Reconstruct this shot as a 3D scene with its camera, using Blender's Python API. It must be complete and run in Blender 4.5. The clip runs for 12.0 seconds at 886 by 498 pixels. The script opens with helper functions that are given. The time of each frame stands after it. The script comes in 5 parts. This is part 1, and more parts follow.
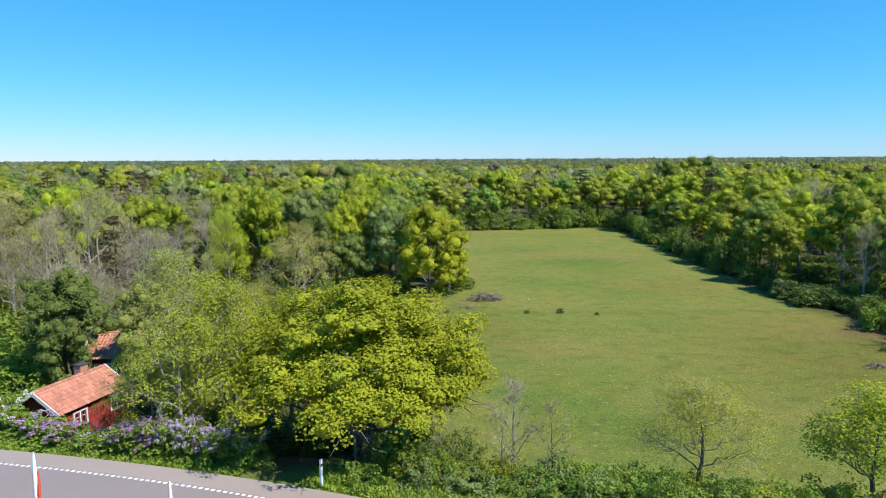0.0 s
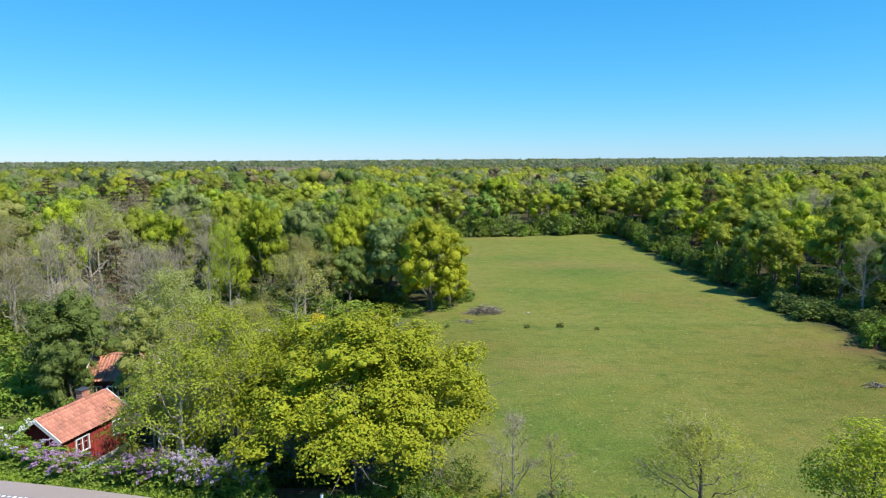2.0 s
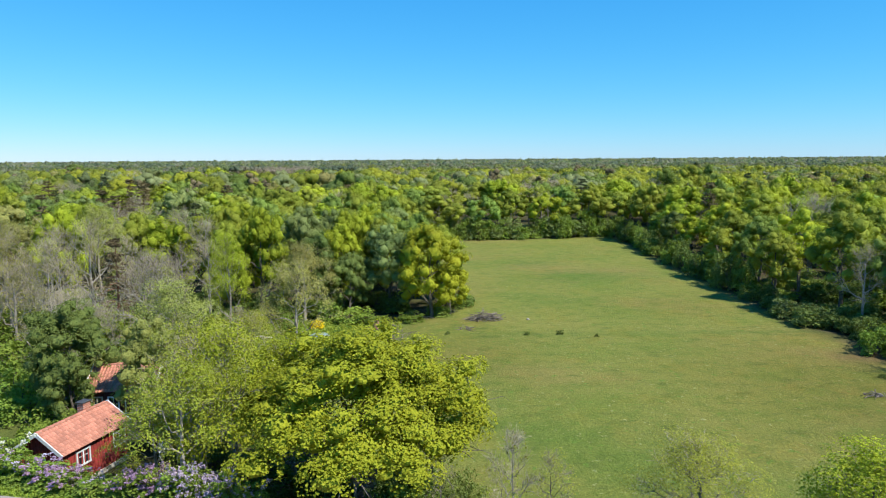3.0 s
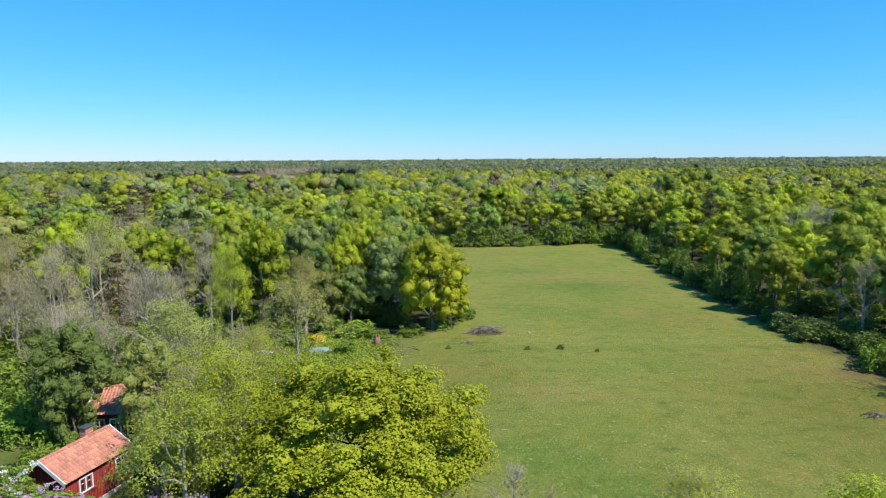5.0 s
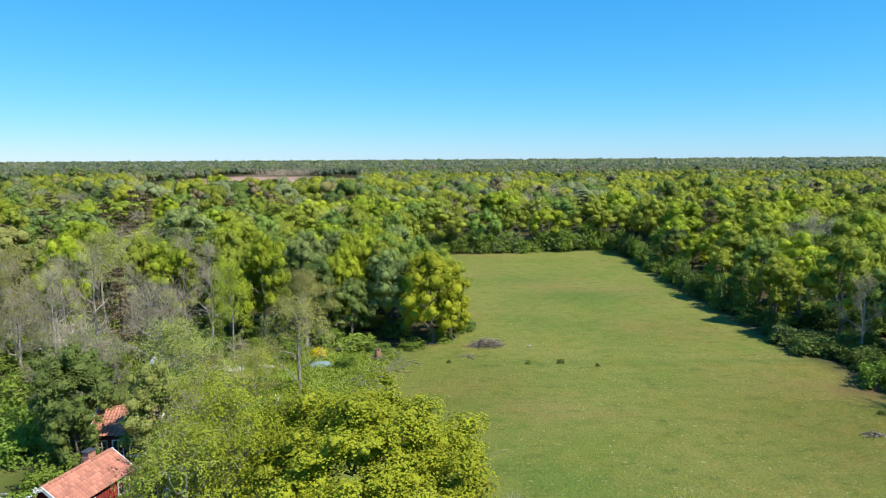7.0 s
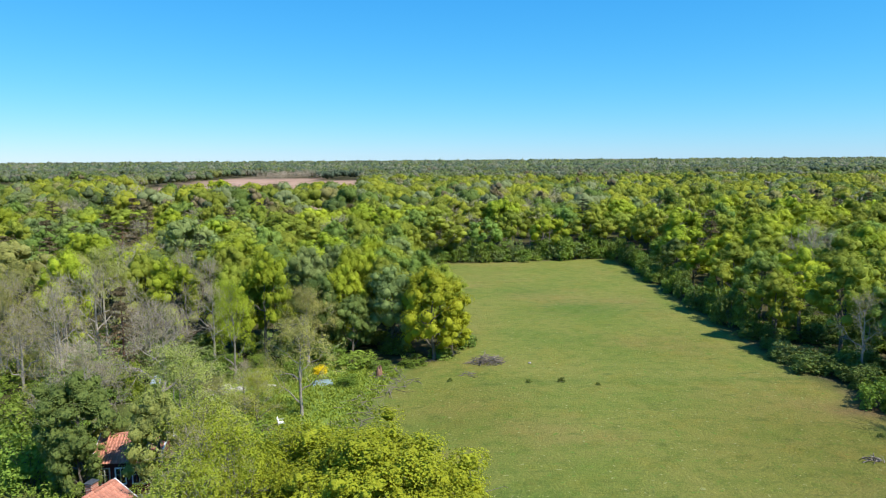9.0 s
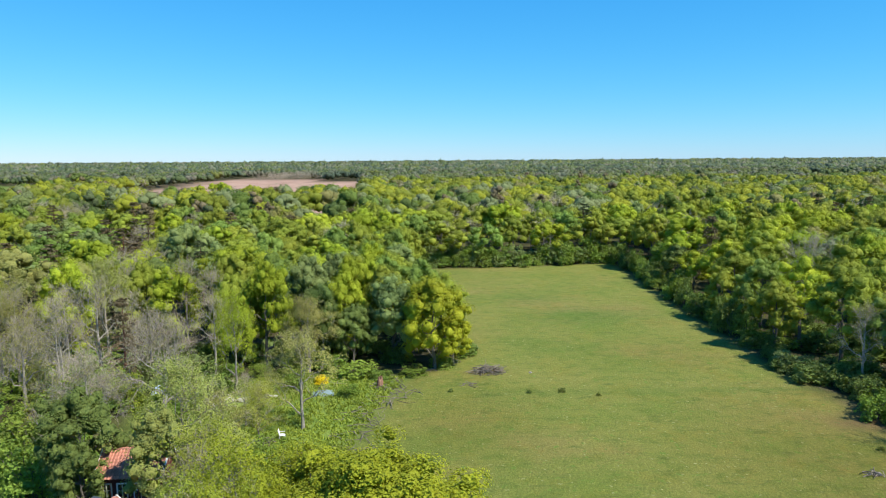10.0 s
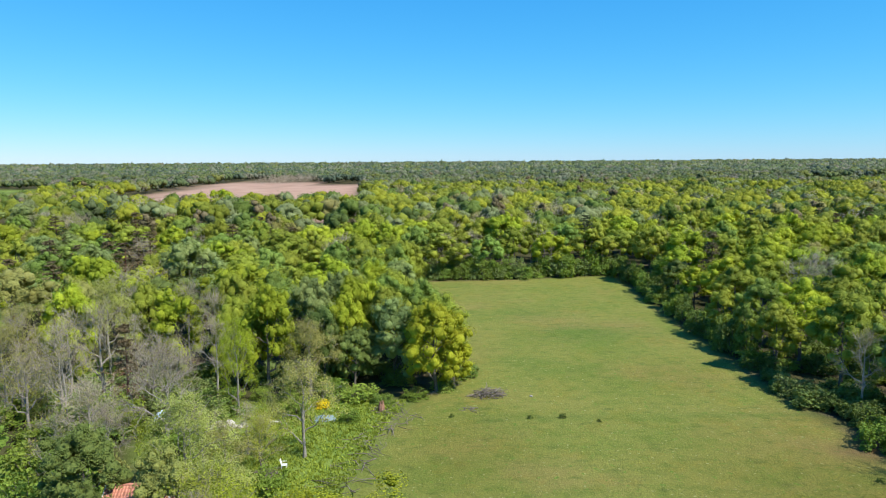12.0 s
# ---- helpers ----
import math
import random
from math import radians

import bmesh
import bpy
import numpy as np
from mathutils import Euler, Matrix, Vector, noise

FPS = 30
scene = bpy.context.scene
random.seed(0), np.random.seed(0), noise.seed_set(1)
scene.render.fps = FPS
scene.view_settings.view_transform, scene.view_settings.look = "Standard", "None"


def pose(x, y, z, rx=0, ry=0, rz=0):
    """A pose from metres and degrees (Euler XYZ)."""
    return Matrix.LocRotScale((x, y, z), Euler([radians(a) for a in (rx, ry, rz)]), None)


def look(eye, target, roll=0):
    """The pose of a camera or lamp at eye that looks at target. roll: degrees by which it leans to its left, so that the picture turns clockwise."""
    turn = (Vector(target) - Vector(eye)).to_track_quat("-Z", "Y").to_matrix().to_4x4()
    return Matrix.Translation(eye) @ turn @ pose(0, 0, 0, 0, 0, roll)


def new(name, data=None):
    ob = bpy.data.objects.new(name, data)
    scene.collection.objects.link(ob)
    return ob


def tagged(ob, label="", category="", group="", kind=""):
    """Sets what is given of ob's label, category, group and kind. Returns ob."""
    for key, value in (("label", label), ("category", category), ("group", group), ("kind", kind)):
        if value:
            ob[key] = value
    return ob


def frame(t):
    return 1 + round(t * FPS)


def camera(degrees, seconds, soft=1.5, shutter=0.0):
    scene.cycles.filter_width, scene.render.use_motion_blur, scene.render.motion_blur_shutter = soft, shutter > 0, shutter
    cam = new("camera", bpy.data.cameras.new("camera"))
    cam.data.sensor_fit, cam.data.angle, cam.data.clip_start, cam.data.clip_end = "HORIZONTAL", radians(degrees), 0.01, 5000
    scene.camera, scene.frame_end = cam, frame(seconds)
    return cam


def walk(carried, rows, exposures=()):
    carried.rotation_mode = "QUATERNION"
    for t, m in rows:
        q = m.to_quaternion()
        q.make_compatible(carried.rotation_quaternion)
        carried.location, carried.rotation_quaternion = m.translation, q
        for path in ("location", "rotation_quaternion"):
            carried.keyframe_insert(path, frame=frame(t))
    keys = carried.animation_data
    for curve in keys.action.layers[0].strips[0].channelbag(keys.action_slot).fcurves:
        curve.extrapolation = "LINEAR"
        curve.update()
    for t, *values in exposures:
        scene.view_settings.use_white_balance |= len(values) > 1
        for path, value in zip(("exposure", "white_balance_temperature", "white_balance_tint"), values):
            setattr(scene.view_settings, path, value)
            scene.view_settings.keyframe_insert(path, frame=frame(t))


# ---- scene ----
cam = camera(65.7, 12.0, soft=1.0)
METRES, EYE, TILT, LEAN, TURN = 9.4, 13.3, -7.45, 0.33, 0.0
ROWS = [
    (0.0, 0.0, 0.0, 0.0, 0.0, 0.0, -0.0),
    (0.5, -0.0, -0.0054, 0.0348, -0.0, -0.01, 0.01),
    (1.0, 0.0001, -0.0095, 0.0666, 0.01, 0.01, 0.04),
    (1.5, 0.0008, -0.014, 0.1015, 0.01, 0.01, 0.04),
    (2.0, 0.0019, -0.0176, 0.1355, 0.03, 0.0, 0.04),
    (2.5, 0.0025, -0.0214, 0.1696, 0.04, -0.0, 0.04),
    (3.0, 0.0029, -0.0248, 0.204, 0.05, -0.02, 0.04),
    (5.0, -0.0004, -0.0369, 0.3438, 0.08, -0.04, 0.04),
    (5.5, -0.001, -0.0411, 0.378, 0.1, -0.04, 0.03),
    (6.0, -0.0007, -0.0462, 0.4119, 0.11, -0.05, 0.01),
    (6.5, -0.0013, -0.0514, 0.4454, 0.12, -0.06, 0.0),
    (8.5, -0.0016, -0.0704, 0.6075, 0.19, -0.04, 0.03),
    (9.0, -0.0015, -0.0759, 0.6562, 0.2, -0.04, 0.04),
    (9.5, -0.0016, -0.0816, 0.7065, 0.23, -0.03, 0.03),
    (10.0, -0.0035, -0.0858, 0.7555, 0.25, -0.03, 0.03),
    (10.5, -0.0042, -0.0911, 0.8061, 0.28, -0.01, 0.01),
    (11.0, -0.0049, -0.098, 0.863, 0.29, -0.0, 0.02),
    (11.5, -0.0055, -0.1057, 0.9277, 0.3, 0.02, 0.02),
    (12.0, -0.005, -0.1139, 0.9931, 0.33, 0.03, 0.01),
]
walk(cam, [(t, pose(0, 0, EYE, TILT, LEAN, TURN) @ pose(METRES * x, METRES * y, METRES * z, 90 + pitch, roll, yaw)) for t, x, y, z, yaw, pitch, roll in ROWS])

# ---- world, sun, exposure ----
SUN_AZ, SUN_EL = radians(32), radians(51)      # azimuth turned from +x towards -y
to_sun = Vector((math.cos(SUN_EL) * math.cos(SUN_AZ), -math.cos(SUN_EL) * math.sin(SUN_AZ), math.sin(SUN_EL)))
world = bpy.data.worlds.new("sky")
scene.world = world
world.use_nodes = True
wn = world.node_tree.nodes
sky = wn.new("ShaderNodeTexSky")
sky.sky_type, sky.sun_disc = "NISHITA", False
sky.sun_elevation, sky.sun_rotation = SUN_EL, radians(90) + SUN_AZ
sky.altitude, sky.air_density, sky.dust_density, sky.ozone_density = 0, 1.0, 0.0, 6.0
wn["Background"].inputs["Strength"].default_value = 0.096
split, join = wn.new("ShaderNodeSeparateColor"), wn.new("ShaderNodeCombineColor")
world.node_tree.links.new(sky.outputs["Color"], split.inputs[0])
for k, (power, gain) in enumerate(((1.42, 0.24), (0.74, 1.42), (0.36, 3.98))):      # a deep clear spring blue, pale at the horizon
    a, c = wn.new("ShaderNodeMath"), wn.new("ShaderNodeMath")
    a.operation, c.operation = "POWER", "MULTIPLY"
    a.inputs[1].default_value, c.inputs[1].default_value = power, gain
    world.node_tree.links.new(split.outputs[k], a.inputs[0])
    world.node_tree.links.new(a.outputs[0], c.inputs[0])
    world.node_tree.links.new(c.outputs[0], join.inputs[k])
world.node_tree.links.new(join.outputs[0], wn["Background"].inputs["Color"])
sun = new("sun", bpy.data.lights.new("sun", "SUN"))
sun.data.energy, sun.data.angle, sun.data.color = 5.0, radians(0.53), (1.0, 0.955, 0.88)
sun.matrix_world = look((0, 0, 60), Vector((0, 0, 60)) - to_sun)
scene.view_settings.exposure = 0.45

rng = np.random.default_rng(7)


# ---- materials ----
def material(name):
    m = bpy.data.materials.new(name)
    m.use_nodes = True
    t = m.node_tree
    return m, t.nodes, t.links, t.nodes["Principled BSDF"]


def mixer(n, l, fac, a, b, kind="MIX"):
    x = n.new("ShaderNodeMix")
    x.data_type, x.blend_type = "RGBA", kind
    for slot, v in ((0, fac), (6, a), (7, b)):
        if isinstance(v, (int, float)):
            x.inputs[slot].default_value = v
        elif isinstance(v, tuple):
            x.inputs[slot].default_value = (*v, 1)
        else:
            l.new(v, x.inputs[slot])
    return x.outputs[2]


def spots(n, l, where, scale, detail=4.0, rough=0.55, low=0.4, high=0.6, stretch=None):
    """A noise cut to 0..1 between low and high."""
    if stretch:
        mp = n.new("ShaderNodeMapping")
        mp.inputs["Scale"].default_value = stretch
        l.new(where, mp.inputs["Vector"])
        where = mp.outputs["Vector"]
    t = n.new("ShaderNodeTexNoise")
    t.inputs["Scale"].default_value, t.inputs["Detail"].default_value, t.inputs["Roughness"].default_value = scale, detail, rough
    l.new(where, t.inputs["Vector"])
    r = n.new("ShaderNodeMapRange")
    r.inputs["From Min"].default_value, r.inputs["From Max"].default_value = low, high
    l.new(t.outputs["Fac"], r.inputs["Value"])
    return r.outputs["Result"]


def bumped(n, l, b, height, strength, distance):
    k = n.new("ShaderNodeBump")
    k.inputs["Strength"].default_value, k.inputs["Distance"].default_value = strength, distance
    l.new(height, k.inputs["Height"])
    l.new(k.outputs["Normal"], b.inputs["Normal"])


def leaf_material(name, dark, light, through_colour=None, gloss=0.55, thin=0.3):
    """Foliage: leaf to leaf, tree to tree and patch to patch variation, light passing through the blade."""
    m, n, l, b = material(name)
    geo, info = n.new("ShaderNodeNewGeometry"), n.new("ShaderNodeObjectInfo")
    leaf_to_leaf = n.new("ShaderNodeMapRange")
    leaf_to_leaf.inputs["To Min"].default_value, leaf_to_leaf.inputs["To Max"].default_value = 0.36, 0.74
    l.new(geo.outputs["Random Per Island"], leaf_to_leaf.inputs["Value"])
    c = mixer(n, l, leaf_to_leaf.outputs["Result"], dark, light)
    patch = spots(n, l, geo.outputs["Position"], 0.16, 2, 0.5, 0.3, 0.7)
    hsv = n.new("ShaderNodeHueSaturation")
    vary = n.new("ShaderNodeMapRange")
    vary.inputs["To Min"].default_value, vary.inputs["To Max"].default_value = 0.489, 0.507
    l.new(info.outputs["Random"], vary.inputs["Value"])
    l.new(vary.outputs["Result"], hsv.inputs["Hue"])
    bright = n.new("ShaderNodeMapRange")
    bright.inputs["To Min"].default_value, bright.inputs["To Max"].default_value = 0.8, 1.18
    l.new(patch, bright.inputs["Value"])
    many, part_of, each = n.new("ShaderNodeMath"), n.new("ShaderNodeMath"), n.new("ShaderNodeMapRange")      # one tree lighter than the next
    many.operation, part_of.operation = "MULTIPLY", "FRACT"
    many.inputs[1].default_value = 7.31
    each.inputs["To Min"].default_value, each.inputs["To Max"].default_value = 0.88, 1.16
    l.new(info.outputs["Random"], many.inputs[0])
    l.new(many.outputs[0], part_of.inputs[0])
    l.new(part_of.outputs[0], each.inputs["Value"])
    both = n.new("ShaderNodeMath")
    both.operation = "MULTIPLY"
    l.new(bright.outputs["Result"], both.inputs[0])
    l.new(each.outputs["Result"], both.inputs[1])
    l.new(both.outputs[0], hsv.inputs["Value"])
    grain = spots(n, l, geo.outputs["Position"], 7.0, 2, 0.6, 0.3, 0.7)
    c = mixer(n, l, grain, c, mixer(n, l, 1.0, c, (1.22, 1.2, 1.15), "MULTIPLY"))
    l.new(c, hsv.inputs["Color"])
    l.new(hsv.outputs["Color"], b.inputs["Base Color"])
    bumped(n, l, b, spots(n, l, geo.outputs["Position"], 4.5, 3, 0.65, 0.3, 0.7), 0.6, 0.16)
    b.inputs["Roughness"].default_value = gloss
    b.inputs["Specular IOR Level"].default_value = 0.1
    tr = n.new("ShaderNodeBsdfTranslucent")
    tint = mixer(n, l, 1.0, hsv.outputs["Color"], through_colour or (1.24, 1.16, 0.44), "MULTIPLY")
    l.new(tint, tr.inputs["Color"])
    mix = n.new("ShaderNodeMixShader")
    mix.inputs[0].default_value = thin
    l.new(b.outputs[0], mix.inputs[1])
    l.new(tr.outputs[0], mix.inputs[2])
    l.new(mix.outputs[0], n["Material Output"].inputs["Surface"])
    return m


def rough_material(name, a, b_col, scale=6.0, rough=0.85, bump=0.4, dist=0.02, third=None):
    m, n, l, b = material(name)
    tc, info = n.new("ShaderNodeTexCoord"), n.new("ShaderNodeObjectInfo")
    c = mixer(n, l, spots(n, l, tc.outputs["Object"], scale, 6, 0.6, 0.35, 0.65), a, b_col)
    if third:
        c = mixer(n, l, spots(n, l, tc.outputs["Object"], scale * 0.22, 3, 0.5, 0.52, 0.68), c, third)
    hsv = n.new("ShaderNodeHueSaturation")
    v = n.new("ShaderNodeMapRange")
    v.inputs["To Min"].default_value, v.inputs["To Max"].default_value = 0.75, 1.2
    l.new(info.outputs["Random"], v.inputs["Value"])
    l.new(v.outputs["Result"], hsv.inputs["Value"])
    l.new(c, hsv.inputs["Color"])
    l.new(hsv.outputs["Color"], b.inputs["Base Color"])
    b.inputs["Roughness"].default_value = rough
    if bump:
        bumped(n, l, b, spots(n, l, tc.outputs["Object"], scale * 2.5, 5, 0.65, 0.2, 0.8), bump, dist)
    return m


LEAF = {
    "oak": leaf_material("oak_leaf", (0.187, 0.240, 0.016), (0.391, 0.466, 0.039)),
    "great_oak": leaf_material("great_oak_leaf", (0.19, 0.21, 0.013), (0.37, 0.39, 0.03), thin=0.28),
    "oak_deep": leaf_material("oak_deep_leaf", (0.157, 0.201, 0.024), (0.333, 0.379, 0.050)),
    "green": leaf_material("green_leaf", (0.119, 0.190, 0.032), (0.260, 0.356, 0.073)),
    "grey_green": leaf_material("grey_green_leaf", (0.138, 0.194, 0.055), (0.288, 0.358, 0.123)),
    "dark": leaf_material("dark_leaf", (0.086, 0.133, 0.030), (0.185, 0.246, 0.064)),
    "pale": leaf_material("pale_leaf", (0.194, 0.227, 0.054), (0.400, 0.432, 0.119)),
    "young": leaf_material("young_leaf", (0.205, 0.221, 0.032), (0.389, 0.400, 0.065)),
    "olive": leaf_material("olive_leaf", (0.168, 0.174, 0.047), (0.381, 0.375, 0.112)),
    "brown_bud": leaf_material("brown_bud", (0.195, 0.156, 0.091), (0.312, 0.26, 0.156)),
    "needle": leaf_material("needle", (0.045, 0.07, 0.025), (0.12, 0.14, 0.06), thin=0.15),
    "rust_needle": leaf_material("rust_needle", (0.09, 0.08, 0.04), (0.21, 0.165, 0.085), thin=0.15),
    "bush": leaf_material("bush_leaf", (0.088, 0.15, 0.02), (0.27, 0.37, 0.062)),
    "yellow": leaf_material("yellow_blossom", (0.55, 0.42, 0.01), (0.7, 0.55, 0.02), thin=0.25),
    "lilac": leaf_material("lilac_blossom", (0.31, 0.185, 0.3), (0.5, 0.35, 0.46), (1, 0.9, 1.1), thin=0.25),
    "pale_lilac": leaf_material("pale_lilac_blossom", (0.36, 0.28, 0.4), (0.55, 0.47, 0.56), (1, 0.95, 1.05), thin=0.25),
    "white_bloom": leaf_material("white_blossom", (0.55, 0.55, 0.45), (0.75, 0.75, 0.65), (1, 1, 0.9), thin=0.25),
    "grass": leaf_material("grass_blade", (0.149, 0.218, 0.029), (0.276, 0.333, 0.057)),
    "verge_grass": leaf_material("verge_grass_blade", (0.15, 0.22, 0.025), (0.34, 0.43, 0.07)),
}
BARK = rough_material("bark", (0.085, 0.07, 0.05), (0.2, 0.175, 0.135), 9, 0.95, 0.8, 0.03)
BARK_GREY = rough_material("grey_bark", (0.2, 0.175, 0.14), (0.4, 0.36, 0.29), 7, 0.95, 0.6, 0.03)
BARK_PINE = rough_material("pine_bark", (0.13, 0.06, 0.035), (0.28, 0.13, 0.07), 9, 0.95, 0.8, 0.03)
TWIG = rough_material("twig_bark", (0.27, 0.225, 0.15), (0.47, 0.4, 0.28), 4, 0.95, 0)
DEADWOOD = rough_material("dead_wood", (0.11, 0.085, 0.06), (0.26, 0.22, 0.17), 5, 0.95, 0.5)
RED_PAINT = rough_material("falu_red_boards", (0.29, 0.028, 0.02), (0.38, 0.045, 0.032), 5, 0.9, 0.3, 0.01, (0.22, 0.035, 0.028))
DARK_BOARD = rough_material("dark_red_boards", (0.1, 0.022, 0.016), (0.16, 0.035, 0.025), 5, 0.9, 0.3, 0.01)
WHITE_PAINT = rough_material("white_paint", (0.7, 0.7, 0.67), (0.82, 0.82, 0.8), 12, 0.55, 0.15, 0.004, (0.6, 0.59, 0.55))
CLAY = rough_material("clay_tile", (0.35, 0.13, 0.08), (0.5, 0.22, 0.145), 7, 0.9, 0.4, 0.01, (0.3, 0.18, 0.14))
BRICK = rough_material("chimney_brick", (0.3, 0.1, 0.06), (0.42, 0.16, 0.1), 14, 0.9, 0.4, 0.01)
SHEET = rough_material("dark_sheet_metal", (0.05, 0.055, 0.055), (0.1, 0.105, 0.1), 8, 0.5, 0.1, 0.005)
STONE = rough_material("limestone", (0.38, 0.34, 0.27), (0.55, 0.5, 0.42), 4, 0.95, 0.6, 0.03)
TARP = rough_material("pale_blue_tarpaulin", (0.4, 0.5, 0.6), (0.55, 0.64, 0.72), 3, 0.4, 0.5, 0.05)
COVER = rough_material("grey_blue_net", (0.15, 0.22, 0.2), (0.25, 0.32, 0.29), 5, 0.8, 0.5, 0.05)
PLASTIC = rough_material("white_plastic", (0.75, 0.75, 0.73), (0.82, 0.82, 0.8), 6, 0.45, 0)
BLACK = rough_material("black_reflector_band", (0.015, 0.015, 0.016), (0.03, 0.03, 0.03), 6, 0.5, 0)
RED_PLASTIC = rough_material("red_reflector", (0.5, 0.06, 0.03), (0.62, 0.09, 0.05), 6, 0.4, 0)
LINE = rough_material("road_marking", (0.62, 0.62, 0.6), (0.78, 0.78, 0.76), 14, 0.75, 0.2, 0.004)
RUST = rough_material("rusty_boards", (0.2, 0.1, 0.06), (0.33, 0.18, 0.11), 5, 0.9, 0.4)

GLASS, gn, gl, gb = material("window_glass")
gb.inputs["Base Color"].default_value = (0.02, 0.025, 0.03, 1)
gb.inputs["Roughness"].default_value = 0.06
gb.inputs["Specular IOR Level"].default_value = 0.8

# asphalt, and its paler worn shoulder
def asphalt(name, a, b_col, stain):
    m, n, l, b = material(name)
    tc = n.new("ShaderNodeTexCoord")
    c = mixer(n, l, spots(n, l, tc.outputs["Object"], 40, 4, 0.7, 0.3, 0.7), a, b_col)
    c = mixer(n, l, spots(n, l, tc.outputs["Object"], 0.5, 5, 0.6, 0.45, 0.7, (0.3, 1.6, 1)), c, stain)
    l.new(c, b.inputs["Base Color"])
    b.inputs["Roughness"].default_value = 0.85
    bumped(n, l, b, spots(n, l, tc.outputs["Object"], 90, 3, 0.6, 0.2, 0.8), 0.4, 0.01)
    return m


ASPHALT = asphalt("asphalt", (0.19, 0.158, 0.145), (0.28, 0.238, 0.22), (0.23, 0.19, 0.172))
SHOULDER = asphalt("worn_shoulder", (0.25, 0.205, 0.178), (0.36, 0.3, 0.262), (0.29, 0.23, 0.19))

# the ground: meadow, forest floor, garden lawn and ploughed soil, by painted zones
GROUND, n, l, b = material("meadow_and_forest_floor")
geo = n.new("ShaderNodeNewGeometry")
pos = geo.outputs["Position"]


def zone(name):
    a = n.new("ShaderNodeAttribute")
    a.attribute_name = name
    return a.outputs["Fac"]


floor_c = mixer(n, l, spots(n, l, pos, 0.5, 5, 0.6, 0.38, 0.6), (0.045, 0.042, 0.018), (0.075, 0.075, 0.026))
floor_c = mixer(n, l, spots(n, l, pos, 0.23, 4, 0.6, 0.5, 0.65), floor_c, (0.1, 0.075, 0.045))
grass_c = mixer(n, l, spots(n, l, pos, 0.09, 5, 0.6, 0.36, 0.62), (0.149, 0.181, 0.033), (0.198, 0.198, 0.045))
grass_c = mixer(n, l, spots(n, l, pos, 0.055, 5, 0.65, 0.5, 0.68, (0.8, 1.1, 1)), grass_c, (0.222, 0.187, 0.055))
grass_c = mixer(n, l, spots(n, l, pos, 0.035, 4, 0.6, 0.55, 0.68, (0.9, 1.1, 1)), grass_c, (0.11, 0.16, 0.028))
grass_c = mixer(n, l, spots(n, l, pos, 0.9, 4, 0.65, 0.55, 0.75, (0.5, 1.2, 1)), grass_c, (0.109, 0.133, 0.029))
grass_c = mixer(n, l, spots(n, l, pos, 2.6, 3, 0.6, 0.62, 0.8), grass_c, (0.288, 0.247, 0.098))
grass_c = mixer(n, l, spots(n, l, pos, 0.7, 6, 0.75, 0.46, 0.64), grass_c, mixer(n, l, 1.0, grass_c, (0.74, 0.84, 0.74), "MULTIPLY"))
grass_c = mixer(n, l, spots(n, l, pos, 0.22, 5, 0.7, 0.52, 0.62), grass_c, mixer(n, l, 1.0, grass_c, (1.06, 0.98, 0.92), "MULTIPLY"))
grass_c = mixer(n, l, spots(n, l, pos, 1.5, 3, 0.6, 0.6, 0.7), grass_c, (0.125, 0.19, 0.03))
grass_c = mixer(n, l, spots(n, l, pos, 2.6, 2, 0.5, 0.66, 0.72), grass_c, (0.25, 0.265, 0.095))
grass_c = mixer(n, l, spots(n, l, pos, 5.0, 4, 0.7, 0.5, 0.7), grass_c, mixer(n, l, 1.0, grass_c, (1.4, 1.35, 1.3), "MULTIPLY"))
lawn_c = mixer(n, l, spots(n, l, pos, 0.6, 5, 0.7, 0.35, 0.65), (0.13, 0.2, 0.026), (0.21, 0.27, 0.055))
soil_c = mixer(n, l, spots(n, l, pos, 0.05, 4, 0.6, 0.35, 0.65), (0.36, 0.22, 0.15), (0.44, 0.29, 0.2))
bare_c = mixer(n, l, spots(n, l, pos, 1.5, 4, 0.6, 0.35, 0.65), (0.07, 0.038, 0.026), (0.13, 0.075, 0.05))
# soft patches where the grass colour is darker and slightly browner
grass_c = mixer(n, l, zone("duller"), grass_c, mixer(n, l, 1.0, grass_c, (0.86, 0.79, 0.74), "MULTIPLY"))
grass_c = mixer(n, l, zone("lush"), grass_c, mixer(n, l, 1.0, grass_c, (0.62, 0.82, 0.7), "MULTIPLY"))
col = mixer(n, l, zone("meadow"), floor_c, grass_c)
col = mixer(n, l, zone("lawn"), col, lawn_c)
col = mixer(n, l, zone("plough"), col, soil_c)
col = mixer(n, l, zone("bare"), col, bare_c)
l.new(col, b.inputs["Base Color"])
b.inputs["Roughness"].default_value = 0.95
b.inputs["Specular IOR Level"].default_value = 0.1
bumped(n, l, b, spots(n, l, pos, 3.5, 6, 0.7, 0.2, 0.8), 0.9, 0.12)


